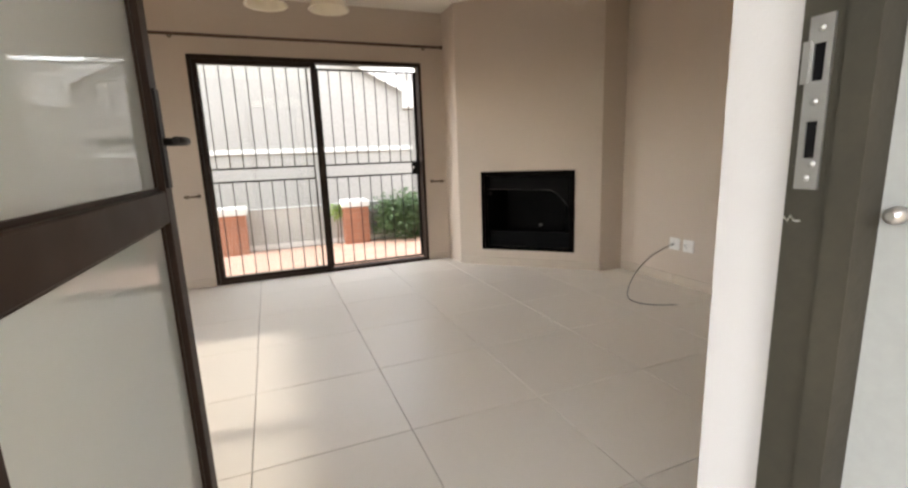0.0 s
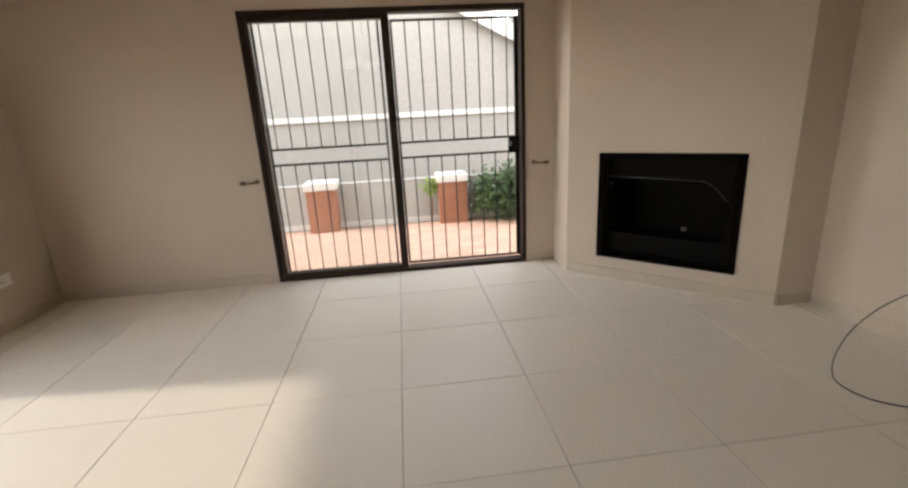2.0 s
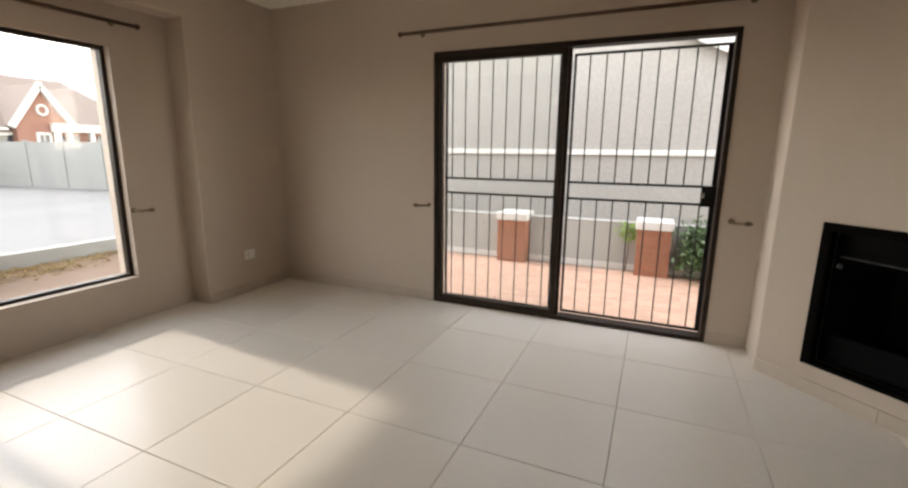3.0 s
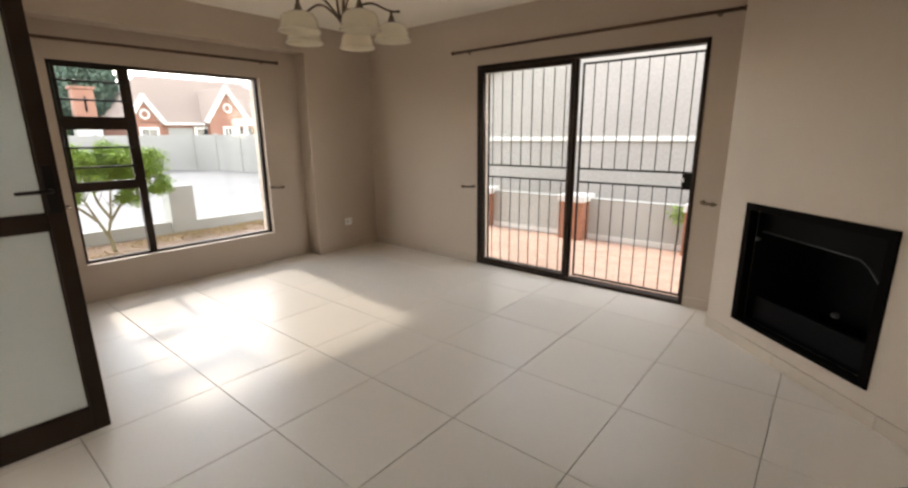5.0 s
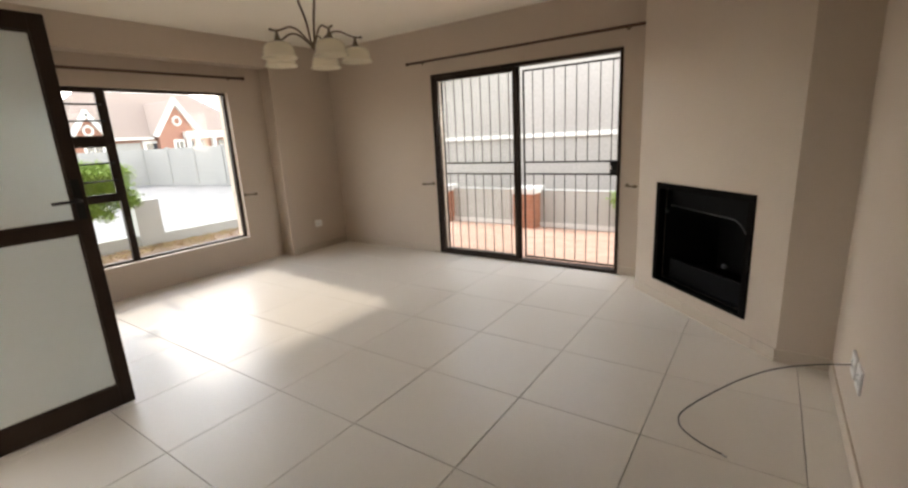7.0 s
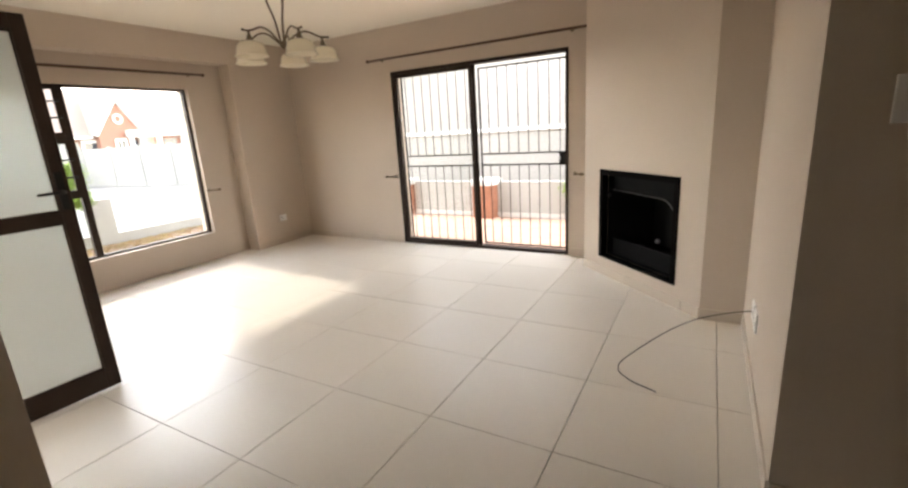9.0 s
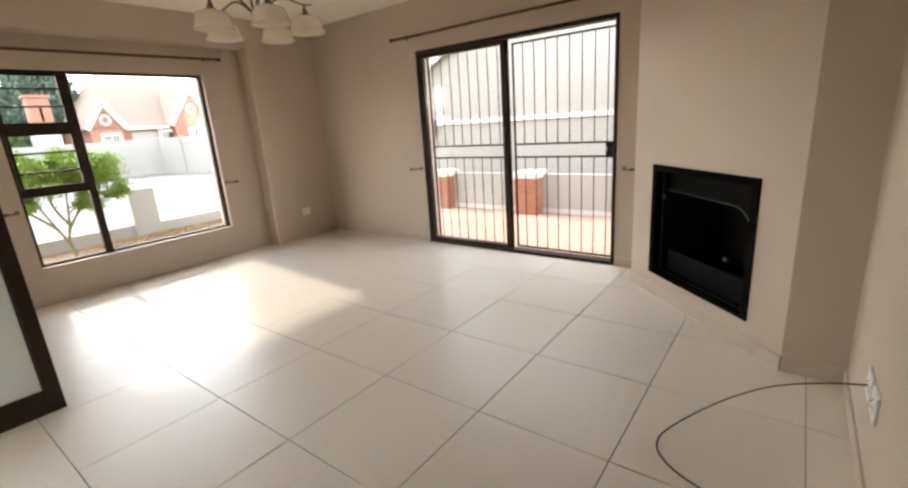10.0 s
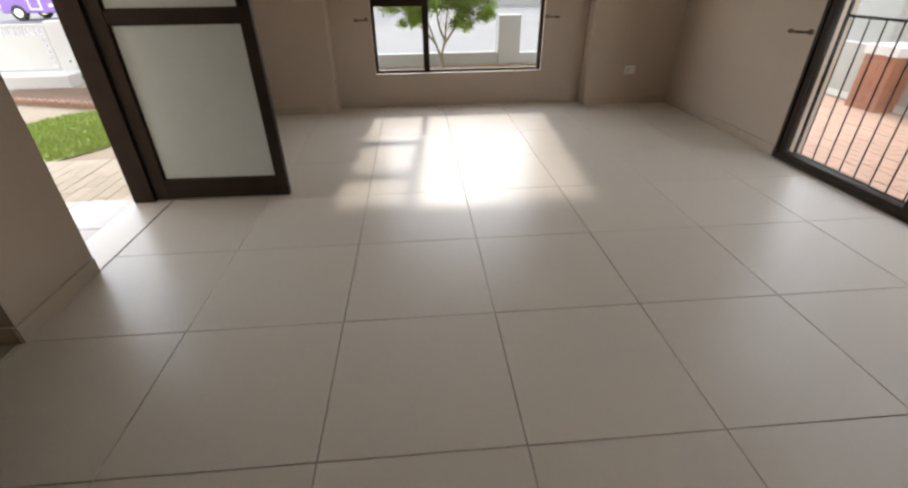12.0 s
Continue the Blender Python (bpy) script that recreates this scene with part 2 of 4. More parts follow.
def bevel(bm, width, segments=1):
    bmesh.ops.bevel(bm, geom=bm.edges[:], offset=width, segments=segments, affect="EDGES", profile=0.5)


def part(name, bm, mat, parent=None, label="", fix=True):
    """Links a bmesh as ONE mesh object, under a thing or under a part."""
    if fix:
        bmesh.ops.recalc_face_normals(bm, faces=bm.faces[:])
    me = bpy.data.meshes.new(name)
    bm.to_mesh(me)
    bm.free()
    me.materials.append(mat)
    ob = new(name, me)
    if parent is not None:
        ob.parent = parent
    return tagged(ob, label=label)


def boxes_part(name, boxes, mat, parent=None, label="", round_by=0.0):
    bm = bmesh.new()
    for b in boxes:
        add_box(bm, *b)
    if round_by:
        bevel(bm, round_by)
    return part(name, bm, mat, parent, label)


def thing(name, label, category, group="", at=(0, 0, 0)):
    ob = new(name)
    ob.location = at
    return tagged(ob, label=label, category=category, group=group)


def structure(ob, label="", category=""):
    return tagged(ob, label=label, category=category, kind="structure")


# ---------------- plan ----------------
H_CEIL = 2.52
X_W, X_REC, X_E = -1.65, -1.84, 3.575
Y_S, Y_S_OUT, Y_N, Y_N_OUT = 0.705, 0.465, 4.86, 5.08
REC_Y0, REC_Y1, REC_TOP = 1.45, 3.97, 2.24
WIN = (1.845, 3.54, 0.32, 1.965)
SLD = (0.0, 2.083, 0.0, 2.035)
DOOR_X0, DOOR_X1, DOOR_TOP = 0.27, 1.12, 2.06
X_W_OUT = -2.06

floor = boxes_part("floor", [(X_W_OUT, 5.2, Y_S_OUT - 0.02, Y_N_OUT, -0.2, -0.010), (1.4, 5.2, -2.7, Y_S_OUT - 0.02, -0.2, -0.010)], M_GROUT)
structure(floor, "cream polished floor tiles with thin brown joints", "floor")
ceiling = boxes_part("ceiling", [(X_W_OUT, 5.2, Y_S_OUT, Y_N_OUT, H_CEIL, H_CEIL + 0.12), (1.4, 5.2, -2.7, Y_S_OUT, H_CEIL, H_CEIL + 0.12)], M_CEIL)
foundation = boxes_part("foundation", [(X_W_OUT + 0.01, 5.2, Y_S_OUT, Y_N_OUT - 0.01, -0.33, -0.2)], M_PLASTER_G)
structure(foundation, "grey plastered plinth of the house", "foundation")
structure(ceiling, "smooth cream painted ceiling over the empty room", "ceiling")

wall_north = boxes_part("wall_north", [
    (X_W_OUT, SLD[0], Y_N, Y_N_OUT, -0.01, H_CEIL), (SLD[1], X_E + 0.22, Y_N, Y_N_OUT, -0.01, H_CEIL),
    (SLD[0], SLD[1], Y_N, Y_N_OUT, SLD[3], H_CEIL)], M_WALL)
structure(wall_north, "beige painted wall around the sliding door", "wall")
wall_west = boxes_part("wall_west", [
    (X_W_OUT, X_W, Y_S, REC_Y0, -0.01, H_CEIL), (X_W_OUT, X_W, REC_Y1, Y_N, -0.01, H_CEIL),
    (X_W_OUT, X_W, REC_Y0, REC_Y1, REC_TOP, H_CEIL),
    (X_W_OUT, X_REC, REC_Y0, WIN[0], -0.01, REC_TOP), (X_W_OUT, X_REC, WIN[1], REC_Y1, -0.01, REC_TOP),
    (X_W_OUT, X_REC, WIN[0], WIN[1], -0.01, WIN[2]), (X_W_OUT, X_REC, WIN[0], WIN[1], WIN[3], REC_TOP)], M_WALL)
structure(wall_west, "beige painted wall with a shallow window recess", "wall")
wall_south = boxes_part("wall_south", [
    (X_W_OUT, DOOR_X0, Y_S_OUT, Y_S, -0.01, H_CEIL), (DOOR_X1, 1.60, Y_S_OUT, Y_S, -0.01, H_CEIL),
    (DOOR_X0, DOOR_X1, Y_S_OUT, Y_S, DOOR_TOP, H_CEIL)], M_WALL)
structure(wall_south, "beige painted wall around the front doorway", "wall")
wall_east = boxes_part("wall_east", [(X_E, X_E + 0.22, 1.985, Y_N, -0.01, H_CEIL)], M_WALL)
structure(wall_east, "beige painted plain wall with two sockets", "wall")
wall_hall = boxes_part("wall_hall", [
    (X_E + 0.22, 5.2, 1.985, 2.20, -0.01, H_CEIL), (5.2, 5.4, -2.7, 2.20, -0.01, H_CEIL),
    (1.40, 5.4, -2.9, -2.7, -0.01, H_CEIL), (1.38, 1.60, -2.7, Y_S_OUT, -0.01, H_CEIL)], M_WALL)
structure(wall_hall, "plain beige walls of the dim passage", "wall")

# added slab, never in view: cuts skylight on the doorway and room
porch = boxes_part("porch_soffit", [(X_W_OUT, 5.4, -0.80, Y_S_OUT - 0.002, 2.40, 2.55)], M_PLASTER_W)
structure(porch, "added unseen white slab that dims daylight at the front door", "roof overhang")

# chimney breast across the corner, with the firebox opening left free
B, C = Vector((2.325, 4.535, 0)), Vector((3.322, 3.580, 0))
along = (C - B).normalized()
into = Vector((-along.y, along.x, 0))
LEN = (C - B).length
CH = Matrix(((along.x, into.x, 0, B.x), (along.y, into.y, 0, B.y), (0, 0, 1, 0), (0, 0, 0, 1)))
F0, F1, FZ0, FZ1 = 0.240, 1.150, 0.165, 0.940
chimney = thing("chimney_breast", "beige plastered corner chimney breast with a black built-in fireplace", "fireplace")
bm = bmesh.new()
xs, zs, shell = (0, F0, F1, LEN), (0, FZ0, FZ1, H_CEIL), {}
for y in (0.0, 0.12):
    for i, x in enumerate(xs):
        for k, z in enumerate(zs):
            shell[(i, k, y)] = bm.verts.new(CH @ Vector((x, y, z)))
for y in (0.0, 0.12):
    for i in range(3):
        for k in range(3):
            if (i, k) != (1, 1):
                bm.faces.new([shell[c + (y,)] for c in ((i, k), (i + 1, k), (i + 1, k + 1), (i, k + 1))])
for a, c in (((1, 1), (2, 1)), ((2, 1), (2, 2)), ((2, 2), (1, 2)), ((1, 2), (1, 1))):
    bm.faces.new((shell[a + (0.0,)], shell[c + (0.0,)], shell[c + (0.12,)], shell[a + (0.12,)]))
part("front_face", bm, M_WALL, chimney)
for side_name, ring in zip(("side_return", "front_return"), (((2.325, 4.86), (2.325, 4.535), (2.408, 4.622), (2.445, 4.86)), ((3.322, 3.58), (X_E, 3.58), (X_E, 3.70), (3.404, 3.667)))):
    bm = bmesh.new()
    low = [bm.verts.new((x, y, 0)) for x, y in ring]
    top = [bm.verts.new((x, y, H_CEIL)) for x, y in ring]
    bm.faces.new(low)
    bm.faces.new(top)
    for k in range(4):
        bm.faces.new((low[k], low[(k + 1) % 4], top[(k + 1) % 4], top[k]))
    part(side_name, bm, M_WALL, chimney)
fire = tagged(new("fireplace_insert"), label="black steel built-in fireplace box with open curved hood", category="fireplace")
fire.matrix_world = CH
fw = 0.045
boxes_part("surround_frame", [(F0, F1, -0.012, 0.05, FZ1 - fw, FZ1), (F0, F1, -0.012, 0.05, FZ0, FZ0 + 0.02),
                              (F0, F0 + fw, -0.012, 0.05, FZ0 + 0.02, FZ1 - fw), (F1 - fw, F1, -0.012, 0.05, FZ0 + 0.02, FZ1 - fw)],
           M_FRAME, fire, "black steel edge frame", 0.002)
bm = bmesh.new()
x0, x1, z0, z1, dp = F0 + fw, F1 - fw, FZ0 + 0.02, FZ1 - fw, 0.46
b0, b1 = x0 + 0.10, x1 - 0.10
q = [bm.verts.new(v) for v in ((x0, 0.05, z0), (x1, 0.05, z0), (x1, 0.05, z1), (x0, 0.05, z1), (b0, dp, z0), (b1, dp, z0), (b1, dp, z1 - 0.1), (b0, dp, z1 - 0.1))]
for f in ((4, 5, 6, 7), (0, 4, 7, 3), (1, 2, 6, 5), (0, 1, 5, 4), (3, 7, 6, 2)):
    bm.faces.new([q[i] for i in f])
part("firebox", bm, M_FIREBOX, fire, "sooty black steel lining", fix=False)
bm = bmesh.new()
n = 14
pts = [(x0 + 0.01 + (x1 - x0 - 0.03) * k / n, 0.085, z1 - 0.135 - 0.015 * k / n - 0.16 * max(0, (k / n - 0.80) / 0.20) ** 1.3) for k in range(n + 1)]
add_tube(bm, pts, 0.004)
part("hood_rail", bm, M_RAIL, fire, "thin curved steel rail")
bm = bmesh.new()
low = [bm.verts.new((p[0], 0.095, p[2])) for p in pts]
top = [bm.verts.new((p[0], 0.095, z1)) for p in pts]
for k in range(n):
    bm.faces.new((low[k], low[k + 1], top[k + 1], top[k]))
part("hood", bm, M_FIREBOX, fire, "black sheet steel smoke hood", fix=False)
boxes_part("ash_panel", [(x0 + 0.002, x1 - 0.002, 0.10, 0.12, z0, z0 + 0.15)], M_ASH, fire, "dull grey-black ash panel", 0.003)
boxes_part("grate", [(x0 + 0.1, x1 - 0.1, 0.16 + 0.03 * k, 0.17 + 0.03 * k, z0 + 0.08, z0 + 0.09) for k in range(8)]
           + [(x0 + 0.1, x0 + 0.11, 0.16, 0.38, z0 + 0.0, z0 + 0.08), (x1 - 0.11, x1 - 0.1, 0.16, 0.38, z0 + 0.0, z0 + 0.08)], M_FRAME, fire)
bm = bmesh.new()
add_lathe(bm, [(0.0, 0.02), (0.012, 0.018), (0.015, 0.008), (0.010, 0)], mat=Matrix.Translation((x0 + 0.04, 0.04, z1 - 0.175)) @ Matrix.Rotation(radians(90), 4, "X"), sides=12)
part("damper_knob", bm, M_RAIL, fire, "small worn steel knob")
bm = bmesh.new()
add_box(bm, x0 + 0.505, x0 + 0.54, 0.12, 0.15, z0 + 0.202, z0 + 0.228)
bevel(bm, 0.006)
part("ash_latch", bm, M_RAIL, fire, "small worn steel latch")

# ---------------- window_1 ----------------
window = tagged(thing("window_1", "dark bronze aluminium window with louvre burglar bars and clear panes", "window"), kind="structure")
WX0, WX1 = -1.945, -1.895
y0, y1, z0, z1 = WIN
MY0, MY1 = 2.335, 2.395
boxes_part("window_frame", [(WX0, WX1, y0, y0 + 0.028, z0, z1), (WX0, WX1, y1 - 0.028, y1, z0, z1),
                            (WX0, WX1, y0 + 0.028, y1 - 0.028, z1 - 0.028, z1), (WX0, WX1, y0 + 0.028, y1 - 0.028, z0, z0 + 0.028),
                            (WX0, WX1, MY0, MY1, z0 + 0.028, z1 - 0.028),
                            (WX0, WX1, y0 + 0.028, MY0, 1.455, 1.52), (WX0, WX1, y0 + 0.028, MY0, 0.93, 0.99)], M_BRONZE, window, round_by=0.002)
for za, zb in ((1.52, z1 - 0.028), (0.99, 1.455)):
    s = boxes_part("sash", [(WX1 - 0.01, WX1 + 0.008, y0 + 0.03, y0 + 0.055, za, zb), (WX1 - 0.01, WX1 + 0.008, MY0 - 0.025, MY0, za, zb),
                            (WX1 - 0.01, WX1 + 0.008, y0 + 0.055, MY0 - 0.025, zb - 0.02, zb), (WX1 - 0.01, WX1 + 0.008, y0 + 0.055, MY0 - 0.025, za, za + 0.02)],
                   M_BRONZE, window)
for ya, yb, za, zb in ((y0 + 0.028, MY0, z0 + 0.028, 0.93), (y0 + 0.028, MY0, 0.99, 1.455), (y0 + 0.028, MY0, 1.52, z1 - 0.028), (MY1, y1 - 0.028, z0 + 0.028, z1 - 0.028)):
    boxes_part("pane", [(WX0 + 0.02, WX0 + 0.026, ya, yb, za, zb)], M_GLASS, window)
for z in (1.67, 1.815, 1.13, 1.29):
    bm = bmesh.new()
    add_tube(bm, [(WX1 + 0.014, y0 + 0.02, z), (WX1 + 0.014, MY0 + 0.01, z)], 0.0085)
    part("burglar_bar", bm, M_STEEL_BLACK, window)
boxes_part("window_sill", [(X_REC - 0.055, X_REC + 0.012, y0 - 0.0, y1 + 0.0, z0 - 0.004, z0 + 0.006)], M_WALL, window, "beige plastered sill", 0.002)


def small_rod(name, label, a, b, wall_axis):
    """A curtain pole with end caps and two brackets to the wall."""
    t = thing(name, label, "curtain rod", at=a)
    a, b = Vector(a), Vector(b)
    d = (b - a)
    bm = bmesh.new()
    add_tube(bm, [(0, 0, 0), tuple(d)], 0.013, 12)
    part("pole", bm, M_ROD, t)
    for p, s in ((Vector((0, 0, 0)), -1), (d, 1)):
        bm = bmesh.new()
        u = d.normalized() * s
        add_tube(bm, [tuple(p), tuple(p + u * 0.006), tuple(p + u * 0.02), tuple(p + u * 0.03)], [0.013, 0.019, 0.019, 0.01], 12)
        part("end_cap", bm, M_ROD, t)
    for k in (0.06, 0.94):
        p = d * k
        bm = bmesh.new()
        w = Vector(wall_axis)
        add_tube(bm, [tuple(p), tuple(p + w)], 0.006)
        add_tube(bm, [tuple(p + w * 0.93), tuple(p + w)], 0.02, 12)
        part("bracket", bm, M_IRON, t)
    return t


small_rod("curtain_rod", "dark wooden curtain rod above the sliding door", (-0.25, 4.79, 2.172), (2.27, 4.79, 2.178), (0, 0.07, 0))
small_rod("curtain_rod", "dark wooden curtain rod above the window", (-1.775, 1.62, 2.10), (-1.775, 3.70, 2.115), (-0.065, 0, 0))


def holdback(label, at, out, side):
    """A curtain holdback: wall rose, stem and a bar with a small finial."""
    t = thing("curtain_holdback", label, "curtain holdback", "curtain holdbacks", at=at)
    o, s = Vector(out), Vector(side)
    bm = bmesh.new()
    add_tube(bm, [(0, 0, 0), tuple(o * 0.012)], 0.018, 12)
    part("rose", bm, M_IRON, t)
    bm = bmesh.new()
    add_tube(bm, [tuple(o * 0.01), tuple(o * 0.06), tuple(o * 0.078 + s * 0.014), tuple(o * 0.084 + s * 0.04), tuple(o * 0.082 + s * 0.07)], [0.007, 0.008, 0.009, 0.009, 0.007])
    part("hook", bm, M_IRON, t)
    bm = bmesh.new()
    c = o * 0.082 + s * 0.07
    add_tube(bm, [tuple(c - s * 0.012), tuple(c), tuple(c + s * 0.015), tuple(c + s * 0.030), tuple(c + s * 0.042)], [0.006, 0.013, 0.016, 0.010, 0.002], 10)
    part("finial", bm, M_IRON, t, "pointed leaf-shaped end")


holdback("dark metal curtain holdback on the wall beside the sliding door", (-0.045, Y_N, 0.835), (0, -1, 0), (-1, 0, 0))
holdback("dark metal curtain holdback between sliding door and chimney breast", (2.150, Y_N, 0.85), (0, -1, 0), (1, 0, 0))
holdback("dark metal curtain holdback below the end of the window rod", (X_REC, 1.80, 0.828), (1, 0, 0), (0, -1, 0))
holdback("dark metal curtain holdback beside the fixed window pane", (X_REC, 3.56, 0.825), (1, 0, 0), (0, 1, 0))

# ---------------- door_1: sliding door with security gate outside ----------------
slider = tagged(thing("door_1", "dark bronze glazed sliding door slid half open", "sliding door"), kind="structure")
sx0, sx1, _, sz1 = SLD
boxes_part("door_frame", [(sx0, sx0 + 0.028, Y_N - 0.006, Y_N + 0.10, 0, sz1), (sx1 - 0.030, sx1, Y_N - 0.006, Y_N + 0.10, 0, sz1),
                          (sx0 + 0.028, sx1 - 0.030, Y_N - 0.006, Y_N + 0.10, sz1 - 0.035, sz1), (sx0 + 0.028, sx1 - 0.030, Y_N - 0.006, Y_N + 0.10, 0, 0.03)],
           M_BRONZE, slider, round_by=0.002)
for xa, xb, ya in ((sx0 + 0.030, 1.066, Y_N + 0.036), (sx0 + 0.034, 1.043, Y_N + 0.004)):
    st, ls = 0.038, 0.034
    leaf = boxes_part("door_panel", [(xa, xa + ls, ya, ya + 0.026, 0.03, sz1 - 0.035), (xb - st, xb, ya, ya + 0.026, 0.03, sz1 - 0.035),
                                     (xa + ls, xb - st, ya, ya + 0.026, 0.03, 0.062), (xa + ls, xb - st, ya, ya + 0.026, sz1 - 0.075, sz1 - 0.035)],
                      M_BRONZE, slider, round_by=0.002)
    boxes_part("pane", [(xa + ls, xb - st, ya + 0.010, ya + 0.016, 0.062, sz1 - 0.075)], M_GLASS, leaf)

gate = thing("security_gate", "black steel barred sliding security gate outside the glass", "security gate")
gy = Y_N + 0.104
for xa, xb, top, xs in ((0.055, 0.985, 2.030, [0.115 + 0.1135 * k for k in range(8)]), (1.070, 2.062, 1.970, [1.180 + 0.1125 * k for k in range(8)])):
    lw = 0.016
    rw = 0.036 if xb > 2 else lw
    leaf = boxes_part("gate_frame", [(xa, xa + lw, gy, gy + 0.016, 0.035, top), (xb - rw, xb, gy, gy + 0.016, 0.035, top),
                                     (xa + lw, xb - rw, gy, gy + 0.016, top - 0.016, top), (xa + lw, xb - rw, gy, gy + 0.016, 0.035, 0.051),
                                     (xa + lw, xb - rw, gy, gy + 0.016, 1.051, 1.067), (xa + lw, xb - rw, gy, gy + 0.016, 0.930, 0.946)],
                      M_STEEL_BLACK, gate)
    for x in xs:
        for za, zb in ((0.051, 0.930), (1.067, top - 0.016)):
            bm = bmesh.new()
            add_tube(bm, [(x, gy + 0.008, za), (x, gy + 0.008, zb)], 0.0049, 6)
            part("bar", bm, M_STEEL_BLACK, gate)
boxes_part("lock_box", [(1.965, 2.058, gy - 0.025, gy - 0.001, 0.928, 1.066)], M_STEEL_BLACK, gate, "black steel lock box", 0.004)
bm = bmesh.new()
add_tube(bm, [(1.98, gy - 0.024, 0.99), (1.98, gy - 0.036, 0.99), (1.98, gy - 0.036, 1.02)], 0.005)
part("gate_latch", bm, M_CHROME, gate)

# ---------------- door_2: open front door ----------------
door = thing("door_2", "open dark bronze front door with two frosted white panes", "door")
door.location = (0.310, 0.612, 0)
door.rotation_euler = (0, 0, radians(-1.13))
dw = 0.81
stl = 0.063
hs = 0.080
boxes_part("leaf_frame", [(-0.022, 0.022, 0, hs, 0.012, 2.02), (-0.022, 0.022, dw - stl, dw, 0.012, 2.02),
                          (-0.022, 0.022, hs, dw - stl, 1.94, 2.02), (-0.022, 0.022, hs, dw - stl, 0.012, 0.132),
                          (-0.022, 0.022, hs, dw - stl, 0.989, 1.055)], M_BRONZE, door, "dark bronze aluminium frame", 0.003)
for za, zb in ((0.132, 0.989), (1.055, 1.94)):
    boxes_part("pane", [(-0.004, 0.004, hs, dw - stl, za, zb)], M_MILK, door, "frosted white glass pane")
    boxes_part("glazing_bead", [(0.004, 0.010, hs, dw - stl, za, za + 0.007), (0.004, 0.010, hs, dw - stl, zb - 0.007, zb),
                                (0.004, 0.010, hs, hs + 0.007, za + 0.007, zb - 0.007), (0.004, 0.010, dw - stl - 0.007, dw - stl, za + 0.007, zb - 0.007)], M_BRONZE, door)
for s in (-1, 1):
    bm = bmesh.new()
    add_box(bm, min(s * 0.022, s * 0.028), max(s * 0.022, s * 0.028), dw - 0.055, dw - 0.02, 1.06, 1.26)
    hp = part("handle_plate", bm, M_STEEL_BLACK, door)
    bm = bmesh.new()
    add_tube(bm, [(s * 0.028, dw - 0.038, 1.155), (s * 0.062, dw - 0.038, 1.155), (s * 0.07, dw - 0.05, 1.155), (s * 0.07, dw - 0.155, 1.153)], [0.009, 0.009, 0.009, 0.007], 10)
    part("door_handle", bm, M_STEEL_BLACK, door, "dark lever handle")
for z in (0.22, 1.05, 1.82):
    bm = bmesh.new()
    add_tube(bm, [(-0.032, -0.006, z), (-0.032, -0.006, z + 0.1)], 0.008, 8)
    part("hinge", bm, M_STEEL_BLACK, door)

jamb = tagged(thing("door_frame_1", "weathered dark brown frame of the front doorway", "door frame"), kind="structure")
boxes_part("jamb_lock_side", [(DOOR_X1 - 0.035, DOOR_X1, 0.525, 0.598, 0, DOOR_TOP - 0.03), (DOOR_X1 - 0.043, DOOR_X1 - 0.035, 0.525, 0.552, 0, DOOR_TOP - 0.03)], M_JAMB, jamb)
boxes_part("jamb_hinge_side", [(DOOR_X0, DOOR_X0 + 0.085, 0.485, 0.605, 0, DOOR_TOP - 0.03)], M_BRONZE, jamb)
boxes_part("head", [(DOOR_X0, DOOR_X1, 0.524, 0.612, DOOR_TOP - 0.03, DOOR_TOP)], M_BRONZE, jamb)
PX = DOOR_X1 - 0.035
boxes_part("reveal", [(DOOR_X1 - 0.003, DOOR_X1, 0.5985, Y_S - 0.0005, 0.08, DOOR_TOP)], M_REVEAL, jamb, "off-white reveal strip beside the frame")
boxes_part("outer_reveal", [(DOOR_X1 - 0.003, DOOR_X1, Y_S_OUT - 0.003, 0.5245, -0.005, DOOR_TOP)], M_FENCE, jamb, "pale grey-green plastered outer reveal")
boxes_part("strike_plate", [(PX - 0.003, PX, 0.566, 0.589, 1.056, 1.089), (PX - 0.003, PX, 0.566, 0.572, 1.089, 1.205),
                            (PX - 0.003, PX, 0.583, 0.589, 1.089, 1.205), (PX - 0.003, PX, 0.572, 0.583, 1.127, 1.168),
                            (PX - 0.003, PX, 0.566, 0.589, 1.205, 1.232), (PX - 0.006, PX - 0.003, 0.585, 0.592, 1.166, 1.208)], M_STEEL_WORN, jamb, "scratched steel strike plate")
# no real pockets: thin black plates give the holes' shade
boxes_part("strike_pocket", [(PX - 0.0008, PX - 0.0002, 0.572, 0.583, 1.089, 1.127), (PX - 0.0008, PX - 0.0002, 0.572, 0.583, 1.168, 1.205)], M_FIREBOX, jamb, "black plates painted as the shade in the lock holes")
for y, z in ((0.5775, 1.068), (0.5735, 1.083), (0.5775, 1.147), (0.5775, 1.219)):
    bm = bmesh.new()
    add_lathe(bm, [(0.0, 0.002), (0.003, 0.0016), (0.0042, 0)], mat=Matrix.Translation((PX - 0.003, y, z)) @ Matrix.Rotation(radians(-90), 4, "Y"), sides=10)
    part("screw", bm, M_STEEL_WORN, jamb)
bm = bmesh.new()
